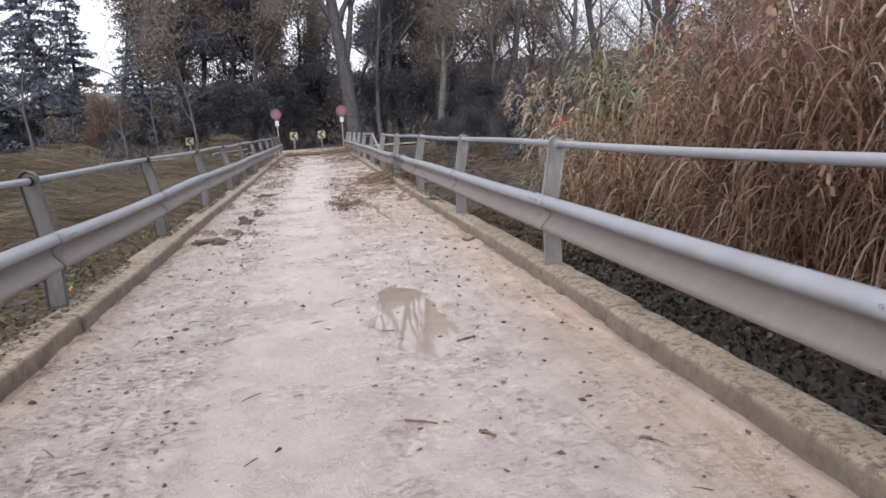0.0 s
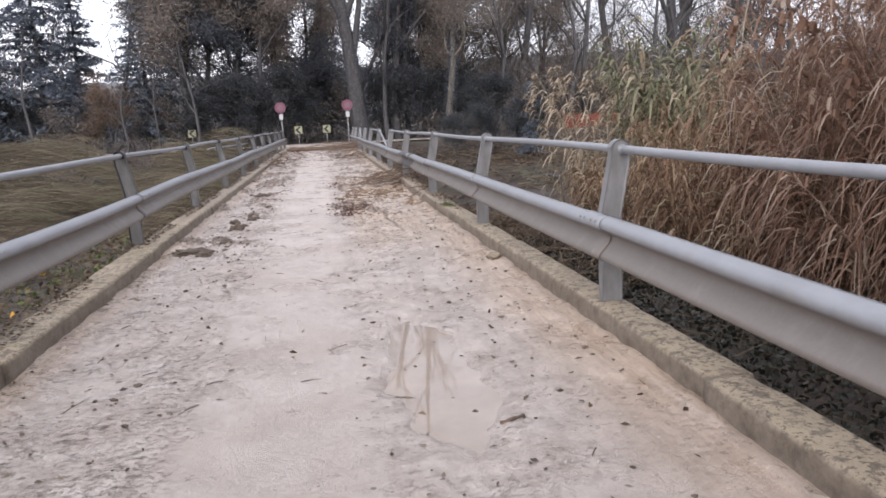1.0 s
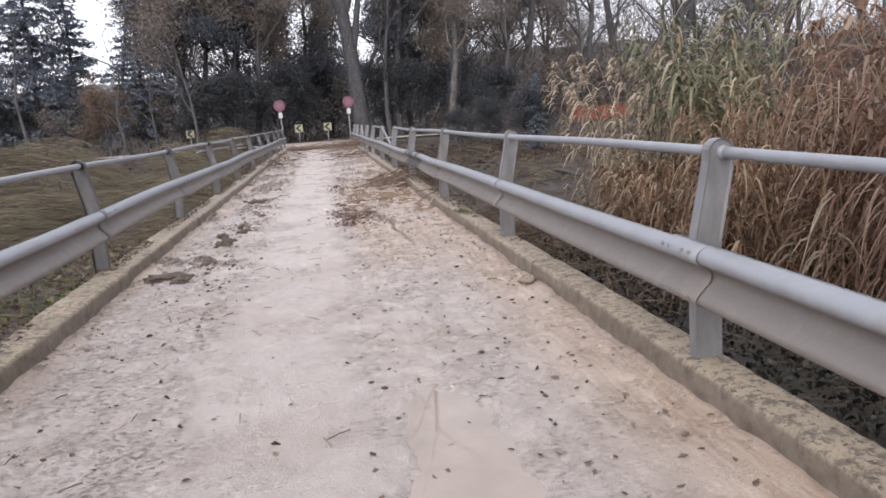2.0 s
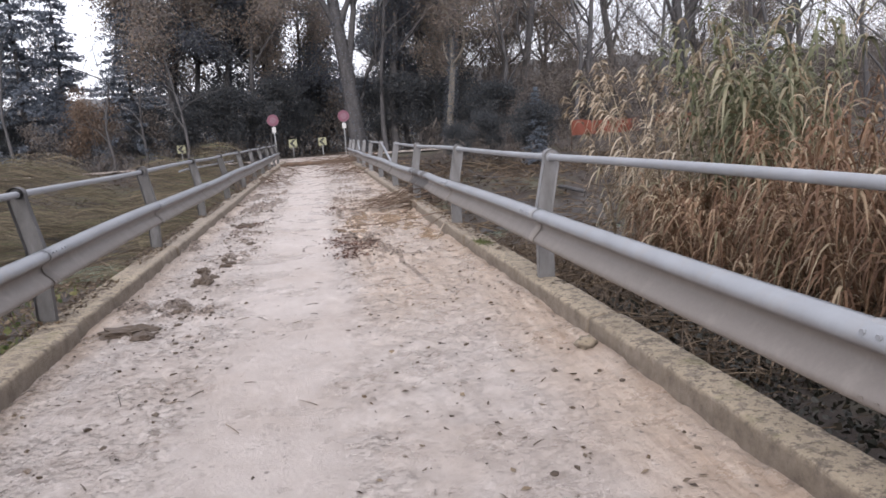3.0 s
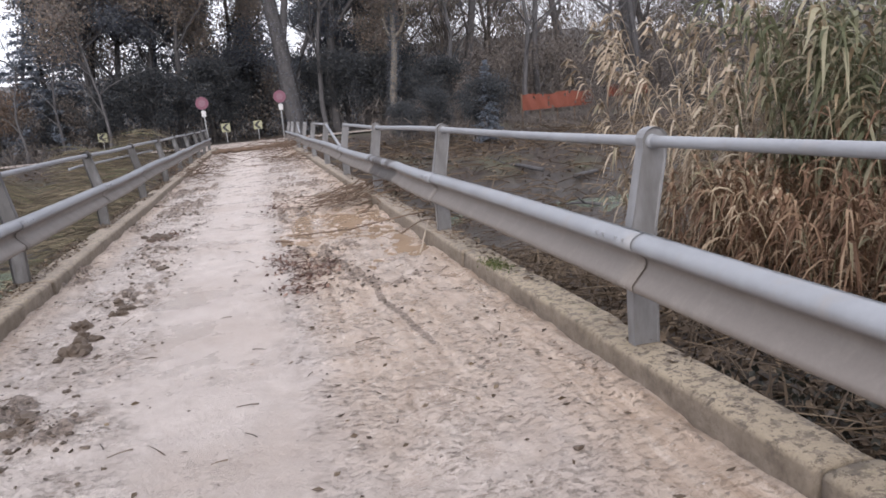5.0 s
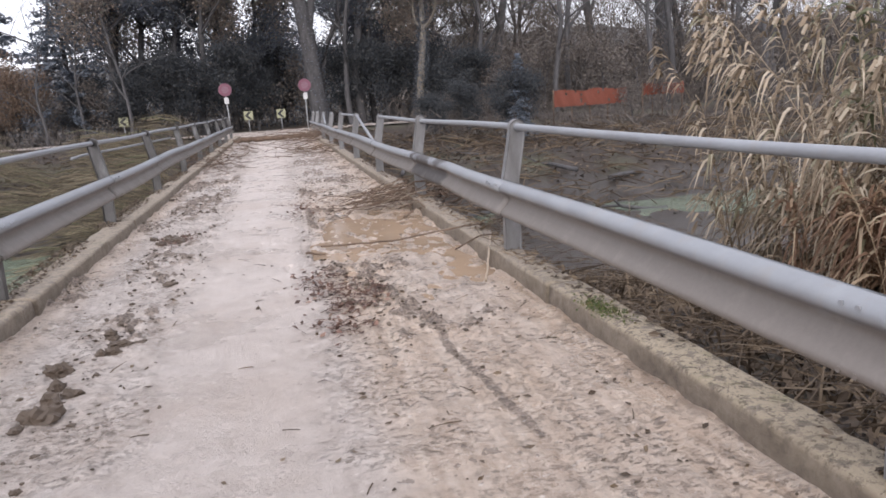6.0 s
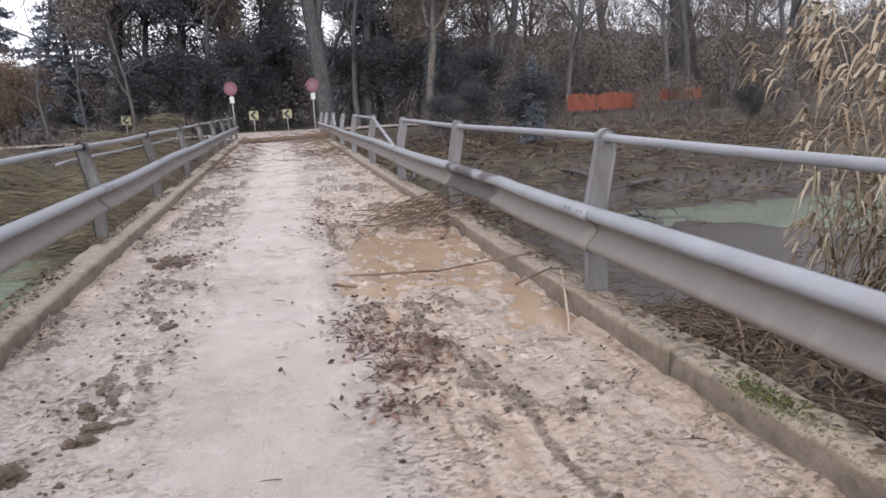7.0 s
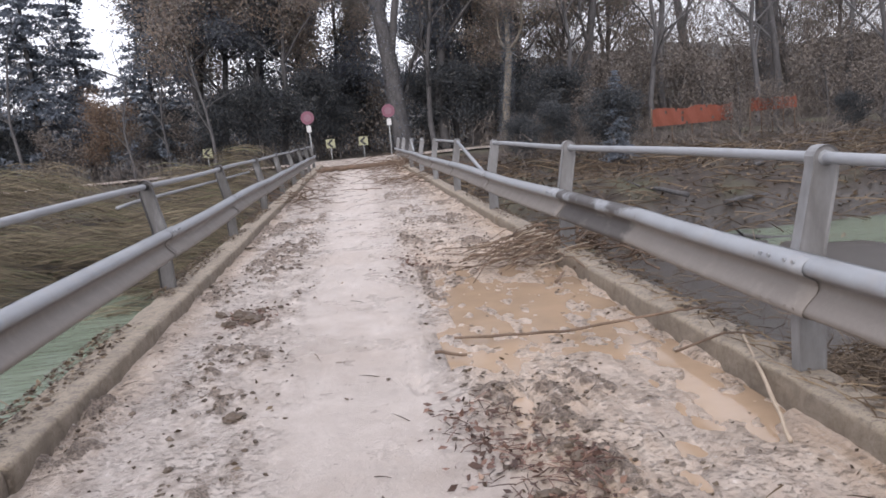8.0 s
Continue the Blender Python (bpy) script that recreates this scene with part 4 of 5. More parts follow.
# ---- trees ----
def grow(rng, p, d, length, radius, level, spec, lines, tips):
    n = 6 if level == 0 else (5 if level == 1 else 4)
    pts, rad = [p], [radius]
    d = d / np.linalg.norm(d)
    kids = []
    for i in range(n):
        d = d + rng.normal(size=3) * spec["wobble"] * (0.5 if level == 0 else 1.0)
        d[2] += spec["up"] if level else 0.05
        d /= np.linalg.norm(d)
        p = p + d * length / n
        pts.append(p)
        rad.append(radius * (1 - (i + 1) / n * (0.75 if level else 0.65)))
        kids.append((p, d, (i + 1) / n, rad[-1]))
    lines[level].append((np.array(pts), np.array(rad)))
    if level >= spec["levels"]:
        tips.append(pts[-1])
        tips.append(pts[len(pts) // 2])
        return
    for k in range(spec["kids"][level]):
        lo = spec["clear"] if level == 0 else 0.25
        u = lo + (1 - lo) * (k + rng.uniform(0, 1)) / spec["kids"][level]
        i = min(int(u * n), n - 1)
        q, dd, _, r = kids[i]
        a = rng.uniform(0, 6.283)
        side = np.array([math.cos(a), math.sin(a), rng.uniform(-0.1, 0.9)])
        grow(rng, q, side + dd * spec["along"], length * spec["shrink"] * rng.uniform(0.6, 1.2) * (1.15 - 0.5 * u if level == 0 else 1), r * 0.55, level + 1, spec, lines, tips)


def tree(name, seed, height, radius, spec, bark_mat, leaf_mat, label, category="tree", leaves=0, leaf=0.16, clump=0.7, ivy=0, fork=False):
    rng = np.random.RandomState(seed)
    lines, tips = [[] for _ in range(6)], []
    grow(rng, np.zeros(3), np.array([spec.get("lean", 0.0), 0.02, 1.0]), height, radius, 0, spec, lines, tips)
    if fork:
        P, R = lines[0][0]
        grow(rng, P[2], np.array([0.34, 0.05, 1.0]), height * 0.62, R[2] * 0.62, 1, spec, lines, tips)
        grow(rng, P[1], np.array([0.75, 0.0, 0.9]), height * 0.45, R[2] * 0.40, 1, spec, lines, tips)
    pairs = []
    for lv, sides in zip(range(6), (8, 6, 4, 3, 3, 3)):
        if lines[lv]:
            pairs.append(tubes(lines[lv], sides, caps=False))
    v, f = join_raw(pairs)
    top = tagged(new(name), label, category)
    raw("trunk", v, f, bark_mat, top, smooth=True)
    if leaves:
        T = np.array(tips)
        c = T[rng.randint(0, len(T), leaves)] + rng.normal(size=(leaves, 3)) * clump * np.array([1, 1, 0.7])
        v, f = leaf_cards(rng, c, leaf, 0.0)
        raw("crown", v, f, leaf_mat, top)
    if ivy:
        P, R = lines[0][0]
        k = rng.uniform(0, 0.75, ivy) * (len(P) - 1)
        i = k.astype(int)
        base = P[i] + (P[np.minimum(i + 1, len(P) - 1)] - P[i]) * (k - i)[:, None]
        a = rng.uniform(0, 6.283, ivy)
        r = (R[i] + rng.uniform(0.0, 0.55, ivy) ** 1.5)
        c = base + np.stack([np.cos(a) * r, np.sin(a) * r, rng.normal(size=ivy) * 0.2], 1)
        v, f = leaf_cards(rng, c, 0.12, 0.0)
        raw("ivy", v, f, M_DARKLEAF, top, "dark ivy climbing the trunk")
    return top


def conifer(name, seed, height, label):
    rng = np.random.RandomState(seed)
    top = tagged(new(name), label, "tree")
    t = np.linspace(0, 1, 7)
    lines = [(np.stack([0.1 * np.sin(t * 3), 0.1 * t, t * height], 1), 0.26 * (1 - 0.93 * t))]
    cs = []
    z = height * 0.10
    while z < height * 0.985:
        u = z / height
        for _ in range(6):
            a = rng.uniform(0, 6.283)
            L = (1 - u) ** 0.75 * height * 0.20 * rng.uniform(0.55, 1.15) + 0.25
            s = np.linspace(0, 1, 4)
            droop = rng.uniform(0.15, 0.5)
            pts = np.stack([np.cos(a) * L * s, np.sin(a) * L * s, z + L * (0.18 * s - droop * s ** 2)], 1)
            lines.append((pts, [0.035, 0.025, 0.015, 0.006]))
            m = int(14 + L * 22)
            w = rng.uniform(0.15, 1.0, m)
            base = np.stack([np.cos(a) * L * w, np.sin(a) * L * w, z + L * (0.18 * w - droop * w ** 2)], 1)
            cs.append(base + rng.normal(size=(m, 3)) * np.array([0.20, 0.20, 0.09]) - np.array([0, 0, 0.08]))
        z += rng.uniform(0.38, 0.62)
    v, f = tubes(lines, 4, caps=False)
    raw("trunk", v, f, M_BARK, top, smooth=True)
    c = np.concatenate(cs)
    v, f = leaf_cards(rng, c, 0.17, 0.4, 2.0)
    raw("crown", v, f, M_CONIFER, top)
    return top


BARE = dict(levels=3, kids=(9, 6, 5), wobble=0.16, up=0.10, clear=0.28, along=0.8, shrink=0.42)
BARE_FINE = dict(levels=4, kids=(8, 5, 3, 3), wobble=0.18, up=0.07, clear=0.22, along=0.7, shrink=0.46)
BROAD = dict(levels=3, kids=(10, 5, 4), wobble=0.2, up=0.06, clear=0.25, along=0.6, shrink=0.40)
LEANING = dict(levels=3, kids=(7, 6, 5), wobble=0.13, up=0.12, clear=0.35, along=1.0, shrink=0.5, lean=-0.10)
SCRUB = dict(levels=2, kids=(12, 7), wobble=0.25, up=0.12, clear=0.02, along=0.6, shrink=0.55)


def planted(proto_list, spots, rng):
    """Stand the prototypes at their first spots and copies at the rest: (kind, x, y, scale)."""
    used = set()
    for k, x, y, s in spots:
        ob = proto_list[k]
        turn = 0.0 if k == "big" else rng.uniform(0, 6.283)
        m = Matrix.LocRotScale((x, y, land_at(x, y) - 0.1), Euler((0, 0, turn)), (1, 1, 1))
        if k not in used:
            used.add(k)
            ob.scale = (s, s, s * rng.uniform(0.92, 1.08))
            ob.location, ob.rotation_euler = m.translation, m.to_euler()
        else:
            keep = ob.scale.copy()
            ob.scale = (s, s, s * rng.uniform(0.92, 1.08))
            copy_thing(ob, m)
            ob.scale = keep


PROTO = {
    "con": conifer("conifer_tree", 1, 21, "tall dark conifer with drooping branches"),
    "con2": conifer("conifer_tree", 2, 17, "tall dark conifer with drooping branches"),
    "bare": tree("bare_tree", 11, 16, 0.26, BARE_FINE, M_BARK, None, "bare grey winter tree with fine twigs"),
    "bare2": tree("bare_tree", 12, 14, 0.22, BARE_FINE, M_BARK, None, "bare grey winter tree with fine twigs"),
    "sparse": tree("bare_tree", 13, 17, 0.34, BARE, M_BARK, M_BROWNLEAF, "nearly bare tree with a few brown leaves", leaves=7500, leaf=0.12, clump=0.6),
    "brown": tree("brown_leafed_tree", 14, 16, 0.30, BROAD, M_BARK, M_BROWNLEAF, "broad tree with russet and olive autumn leaves", leaves=27000, leaf=0.165, clump=0.75),
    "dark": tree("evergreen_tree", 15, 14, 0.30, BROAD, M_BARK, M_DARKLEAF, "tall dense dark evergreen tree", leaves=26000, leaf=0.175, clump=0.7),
    "big": tree("leaning_tree", 16, 18, 0.72, LEANING, M_BARK, M_BROWNLEAF, "large tree with a leaning grey trunk", leaves=9000, leaf=0.14, clump=0.7, ivy=1500, fork=True),
    "ivied": tree("ivy_clad_tree", 17, 17, 0.42, BROAD, M_BARK_PALE, M_BROWNLEAF, "pale trunk wrapped in ivy with brown leaves above", leaves=20000, leaf=0.165, clump=0.75, ivy=5000),
    "rust": tree("rust_bush", 18, 4.2, 0.10, SCRUB, M_BARK, M_RUST_BUSH, "rounded bush with rust-orange leaves", "bush", leaves=9000, leaf=0.10, clump=0.35),
    "scrub": tree("scrub_bush", 19, 3.4, 0.07, SCRUB, M_BARK, M_BRUSH, "tangled leafless grey-brown scrub", "bush", leaves=1800, leaf=0.12, clump=0.35),
    "darkbush": tree("evergreen_bush", 20, 4.0, 0.10, SCRUB, M_BARK, M_BUSHLEAF, "dense dark-leaved evergreen bush", "bush", leaves=11000, leaf=0.12, clump=0.38),
}
rng = np.random.RandomState(8)
SPOTS = [
    ("con", -21.5, 66, 1.0), ("con2", -24.5, 63, 1.1), ("con", -13.2, 64.5, 0.85), ("con2", -28, 68, 1.1), ("con2", -19.6, 70, 0.95),
    ("rust", -16.0, 64, 1.0), ("rust", -17.6, 66, 0.85),
    ("brown", -9.4, 64, 0.95), ("brown", -9.2, 68, 0.95), ("dark", -6.5, 68, 0.95), ("brown", -5.0, 66, 0.85), ("dark", -2.6, 70, 0.95), ("brown", -1.6, 74, 0.9),
    ("dark", -11.5, 72, 0.95), ("brown", -7.0, 74, 0.95), ("con2", 1.5, 84, 1.0), ("con", -3.5, 84, 0.8), ("big", 3.7, 64, 1.0), ("bare", 5.8, 63.5, 0.85),
    ("dark", 8.0, 67, 0.82), ("dark", 6.0, 71, 0.85), ("dark", 10.5, 71, 0.85), ("ivied", 10.6, 62, 0.78), ("bare", 9.4, 67, 1.7), ("bare2", 6.8, 65, 1.75), ("brown", 13.2, 65, 0.85),
    ("sparse", 18.0, 68, 1.25), ("brown", 16.5, 70, 0.85), ("sparse", 28.5, 70, 1.3), ("brown", 22, 74, 0.85), ("big", 33.5, 68, 1.0),
    ("bare", 24, 66, 1.15), ("bare2", 14.6, 60, 0.9), ("bare", 31, 63, 1.15), ("bare2", 20.5, 60, 0.95), ("sparse", 38, 72, 1.2),
    ("bare2", 35, 60, 1.1), ("bare", 40, 62, 1.2), ("bare2", 27, 58, 0.9), ("bare", 45, 68, 1.2), ("bare2", 44, 58, 1.1), ("bare", 50, 60, 1.2),
    ("brown", 44, 74, 0.85), ("bare2", 23, 78, 1.1), ("bare", 15, 78, 1.0), ("bare", 33, 54, 0.85), ("bare2", 39, 50, 0.9), ("bare", 47, 52, 0.95),
    ("bare2", -30, 60, 0.8), ("bare", -26, 59, 0.7), ("bare2", -20.5, 60, 0.6), ("bare", -15.9, 70, 0.8), ("bare2", -36, 64, 0.9), ("con", -36, 72, 1.0),
    ("bare2", -12.0, 61.5, 0.5), ("bare", -9.0, 60.5, 0.5), ("bare2", -14.2, 61, 0.45),
    ("darkbush", -9.0, 63, 1.05), ("darkbush", -6.2, 63.5, 1.05), ("darkbush", -3.2, 64.5, 1.15), ("darkbush", -12.5, 64, 0.9), ("darkbush", 6.2, 66, 1.1), ("darkbush", 8.6, 64, 1.2),
    ("darkbush", 11.8, 63, 1.1), ("darkbush", 13.5, 60, 0.95), ("darkbush", -23, 64, 0.9), ("darkbush", -27, 63, 1.0), ("darkbush", 1.0, 76, 1.4), ("con2", 13.4, 47.5, 0.30), ("darkbush", 13.4, 48.2, 0.75), ("darkbush", 9.0, 49.5, 0.5), ("darkbush", 28.5, 50.6, 0.45), ("darkbush", 11.2, 50.2, 0.55), ("darkbush", -0.9, 66.5, 0.8),
    ("scrub", 15.5, 60, 1.0), ("scrub", 18, 62, 1.2), ("scrub", 21, 64, 1.3), ("scrub", 24, 60, 1.2), ("scrub", 28, 62, 1.3), ("scrub", 32, 58, 1.3), ("scrub", 36, 60, 1.3), ("scrub", 26, 68, 1.4), ("scrub", 40, 56, 1.3),
    ("scrub", -19, 62, 0.9), ("scrub", -14.5, 62.5, 0.8), ("scrub", -30, 62, 1.0), ("scrub", -11, 63, 0.9), ("scrub", -34, 58, 1.0), ("scrub", 3, 70, 1.2), ("scrub", 30, 50, 1.0), ("scrub", 24.5, 51.5, 0.7), ("scrub", 21.8, 50.8, 0.6),
]
planted(PROTO, SPOTS, rng)
# woods that close the view behind the first trees
def twig_strokes(rng, centres, length, width):
    n = len(centres)
    d = rng.normal(size=(n, 3)) * np.array([0.7, 0.7, 0.6]) + np.array([0, 0, 0.9])
    d /= np.linalg.norm(d, axis=1)[:, None]
    s = np.cross(d, rng.normal(size=(n, 3)))
    s /= np.linalg.norm(s, axis=1)[:, None]
    L = length * rng.uniform(0.5, 1.3, n)[:, None]
    w = width * rng.uniform(0.5, 1.5, n)[:, None]
    V = np.stack([centres - d * L / 2 - s * w, centres - d * L / 2 + s * w, centres + d * L / 2 + s * w * 0.2, centres + d * L / 2 - s * w * 0.2], 1)
    return V.reshape(-1, 3), np.arange(4 * n).reshape(n, 4)


def wood_band(rng, n, x0, x1, y0, y1, h, gap=True):
    x, y = rng.uniform(x0, x1, n), rng.uniform(y0, y1, n)
    crown = 0.72 + 0.28 * np.sin(x * 0.55 + 3 * np.sin(x * 0.17))
    z = rng.uniform(0, 1, n) * h * crown
    keep = np.ones(n, bool)
    if gap:
        keep = ~((x / y > -0.285) & (x / y < -0.225) & (z > 3.5))
    return np.stack([x, y, z + land(x, y)], 1)[keep]


rng = np.random.RandomState(9)
v, f = twig_strokes(rng, wood_band(rng, 40000, -60, 90, 73, 98, 15), 1.8, 0.032)
tagged(raw("far_woods", v, f, M_BRUSH), "grey-brown winter woods closing the view", "woods", kind="stuff")
v, f = twig_strokes(rng, np.concatenate([wood_band(rng, 40000, 10, 75, 64, 80, 16), wood_band(rng, 24000, 12, 80, 66, 84, 25)]), 1.5, 0.018)
tagged(raw("far_woods", v, f, M_BRUSH), "fine bare twigs of the winter woods", "woods", kind="stuff")
v, f = leaf_cards(rng, wood_band(rng, 26000, -60, 90, 72, 98, 12), 0.28)
tagged(raw("far_woods", v, f, M_BROWNLEAF), "thin brown foliage of the winter woods", "woods", kind="stuff")
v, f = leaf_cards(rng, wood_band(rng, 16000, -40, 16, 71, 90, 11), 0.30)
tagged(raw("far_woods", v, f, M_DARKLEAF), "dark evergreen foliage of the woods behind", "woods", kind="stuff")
v, f = leaf_cards(rng, wood_band(rng, 48000, -60, 80, 63.5, 76, 3.8, False), 0.13)
tagged(raw("undergrowth", v, f, M_BRUSH), "tangled grey-brown undergrowth below the trees", "undergrowth", kind="stuff")
v, f = twig_strokes(rng, wood_band(rng, 9000, 8, 60, 46, 66, 2.2, False), 0.9, 0.016)
tagged(raw("undergrowth", v, f, M_BRUSH), "low leafless brambles on the far bank", "undergrowth", kind="stuff")
v, f = twig_strokes(rng, wood_band(rng, 4500, -45, -5, 46, 64, 1.6, False), 0.9, 0.014)
tagged(raw("undergrowth", v, f, M_BRUSH), "low leafless brambles on the far bank", "undergrowth", kind="stuff")


# wooded rise far behind, closing the horizon; its haze is put into the colour
def rise(x, y):
    top = 13 + 4 * step(-40, 90, x) + 7 * (fbm(x, y * 0, 0.02, 3, 81) - 0.5) + 5 * (fbm(x, y, 0.22, 3, 82) - 0.5)
    return -1.0 + (top + 4.5) * step(236, 262, y) + 2.0 * (fbm(x, y, 0.3, 2, 83) - 0.5)


tagged(grid_mesh("backdrop", np.arange(-330, 331, 2.2), np.arange(236, 292, 2.2), rise, M_RISE), "far wooded rise in painted haze-grey, closing the horizon", "hill", kind="structure")


# ---- signs, net ----
def round_sign(x, y, label, tilt):
    top = tagged(new("road_sign"), label, "road sign", group="round signs at the bridge end")
    v, f = tubes([([(0, 0, -0.3), (0, 0, 2.9)], [0.03, 0.03])], 8)
    raw("pole", v, f, M_POLE, top, smooth=True)
    bm = bmesh.new()
    bmesh.ops.create_cone(bm, cap_ends=True, segments=28, radius1=0.36, radius2=0.36, depth=0.02)
    bmesh.ops.transform(bm, matrix=pose(0, -0.045, 2.7, 90), verts=bm.verts)
    disc = part("disc", bm, M_RED, top, "round red sign face")
    bm = bmesh.new()
    bmesh.ops.create_cone(bm, cap_ends=True, segments=28, radius1=0.20, radius2=0.20, depth=0.008)
    bmesh.ops.transform(bm, matrix=pose(0, -0.060, 2.7, 90), verts=bm.verts)
    part("centre", bm, M_PINK, disc)
    part("plate", box_bm((0.24, 0.012, 0.34), (0, -0.042, 2.10), 0.003), M_WHITE, top, "small white plate below the disc")
    top.matrix_basis = pose(x, y, land_at(x, y), 0, tilt, 4)
    return top


round_sign(-2.15, 52, "round red prohibition sign on a grey pole", -2.0)
round_sign(2.12, 52, "round red prohibition sign on a grey pole", 0.5)


def chevron_sign(x, y, z, label):
    top = tagged(new("chevron_sign"), label, "road sign", group="chevron signs on the bend")
    board = part("board", box_bm((0.60, 0.02, 0.60), (0, 0, z), 0.004), M_YELLOW, top, "yellow square board")
    bm = bmesh.new()
    for pts in (((0.22, 0.26), (0.02, 0.26), (-0.26, 0.0), (0.02, -0.26), (0.22, -0.26), (-0.04, 0.0)),):
        front = [bm.verts.new((px, -0.018, z + pz)) for px, pz in pts]
        back = [bm.verts.new((px, -0.008, z + pz)) for px, pz in pts]
        bm.faces.new(front)
        for i in range(len(pts)):
            bm.faces.new((front[i], front[(i + 1) % len(pts)], back[(i + 1) % len(pts)], back[i]))
    part("arrow", bm, M_BLACK, board, "black chevron pointing left")
    v, f = tubes([([(0, 0.03, -0.5), (0, 0.03, z + 0.3)], [0.03, 0.03])], 8)
    raw("pole", v, f, M_POLE, top, smooth=True)
    top.matrix_basis = pose(x, y, 0, 0, 0, 3)
    return top


for x, z in ((-9.6, 1.21), (-1.45, 1.09), (0.77, 1.08)):
    chevron_sign(x, 62, z, "yellow and black chevron board on a pole")


def net(x0, x1, y, z0, h, seed):
    rng = np.random.RandomState(seed)
    xs = np.linspace(x0, x1, 40)
    V, F = [], []
    for i, x in enumerate(xs):
        sag = 0.06 * math.sin(i * 0.33) + rng.uniform(-0.03, 0.03)
        for j in range(7):
            V.append((x, y + 0.06 * math.sin(i * 0.9 + j * 0.5), z0 + h * j / 6 + sag * j / 6))
    for i in range(len(xs) - 1):
        for j in range(6):
            if rng.uniform() > 0.06:
                a = i * 7 + j
                F.append((a, a + 7, a + 8, a + 1))
    top = tagged(new("safety_net"), "sagging orange plastic safety net on a wooden fence", "net fence")
    m = raw("mesh", V, F, M_NET, top)
    sol = m.modifiers.new("thick", "SOLIDIFY")
    sol.thickness = 0.02
    for x in np.linspace(x0, x1, 5):
        v, f = tubes([([(x, y + 0.2, land_at(x, y) - 0.2), (x, y + 0.2, z0 + h + 0.1)], [0.04, 0.04])], 6)
        raw("stake", v, f, M_STICK, top, smooth=True)
    return top


net(17.2, 22.0, 52.0, 0.40, 0.95, 4)
net(23.4, 26.2, 52.4, 0.75, 0.7, 5)


c = np.stack([rng.normal(2.03, 0.05, 500), rng.normal(12.02, 0.13, 500), np.full(500, KH + 0.008)], 1)
v, f = leaf_cards(rng, c, 0.016, 0.5)
tagged(raw("moss", v, f, M_GRASS), "cushion of green moss on the kerb", "moss", kind="stuff")


def kerb_litter(n, xa, xb, ya, yb, size, seed, material, label):
    rng = np.random.RandomState(seed)
    x = xa + (xb - xa) * rng.uniform(0, 1, n) ** 1.8
    y = rng.uniform(ya, yb, n)
    keep = fbm(x * 0 + 3, y, 1.3, 3, seed) > 0.42
    c = np.stack([x, y, KH + 0.006 + 0.015 * rng.uniform(size=n) ** 2], 1)[keep]
    v, f = leaf_cards(rng, c, size, 0.85, 1.9)
    tagged(raw("leaf_litter", v, f, material), label, "litter", kind="stuff")


kerb_litter(8000, -1.96, -1.72, 0.5, 26, 0.022, 71, M_LITTER, "soaked leaves and dirt drifted along the kerb")
kerb_litter(1100, 2.22, 2.04, 9.0, 26, 0.030, 72, M_STRAW_WET, "broken stalks and leaves drifted on the kerb")
v, f = fallen(np.random.RandomState(73), 90, 1.98, 2.18, 13.0, 18.5, KH + 0.012, 0.02, 0.22, 0.004, 1.9, 0.9, ground=lambda x, y: x * 0)
tagged(raw("twig_litter", v, f, M_STRAW), "short dry stalks stranded on the kerb", "litter", kind="stuff")


# ---- sticks, brush, log, clods on the road ----
def stick(name, pts, r0, r1, material, label, category="stick", knots=0.12, seed=0):
    rng = np.random.RandomState(seed)
    P = np.array(pts, float)
    t = np.linspace(0, len(P) - 1, 6 * (len(P) - 1) + 1)
    Q = np.stack([np.interp(t, range(len(P)), P[:, k]) for k in range(3)], 1)
    Q[1:-1] += rng.normal(size=(len(Q) - 2, 3)) * r0 * 0.25
    R = np.linspace(r0, r1, len(Q)) * (1 + knots * rng.uniform(-1, 1, len(Q)))
    v, f = tubes([(Q, R)], 7)
    return tagged(raw(name, v, f, material, smooth=True), label, category)


stick("reed_cane", [(0.60, 15.55, 0.022), (1.3, 15.30, 0.05), (1.95, 15.06, 0.165), (2.14, 15.0, 0.18)], 0.010, 0.007, M_STICK, "long dry cane lying across the road to the kerb", "cane", seed=1)
stick("reed_cane", [(1.73, 13.45, 0.015), (1.92, 14.0, 0.11), (2.07, 14.45, 0.18)], 0.010, 0.008, M_CANE, "pale broken cane leaning on the kerb", "cane", seed=2)
stick("reed_cane", [(1.80, 14.73, 0.015), (1.99, 14.50, 0.17), (2.12, 14.35, 0.19)], 0.008, 0.005, M_STICK, "thin brown cane leaning on the kerb", "cane", seed=3)
stick("reed_cane", [(1.69, 16.93, 0.015), (1.84, 17.18, 0.05)], 0.016, 0.008, M_STICK, "short brown stick in the puddle", "stick", seed=4)
stick("reed_cane", [(0.44, 15.30, 0.014), (0.62, 15.16, 0.018)], 0.013, 0.010, M_STICK, "short dark stick on the mud", "stick", seed=5)
stick("stick", [(0.51, 3.27, 0.010), (0.65, 3.18, 0.012)], 0.007, 0.004, M_STICK, "thin dark twig on the mud", "stick", seed=6)
stick("stick", [(0.98, 4.42, 0.008), (1.10, 4.46, 0.02)], 0.010, 0.006, M_STICK, "short dark stick at the puddle's edge", "stick", seed=7)
stick("stick", [(0.82, 3.04, 0.010), (0.87, 2.96, 0.014)], 0.011, 0.007, M_STICK, "short dark stick on the mud", "stick", seed=17)
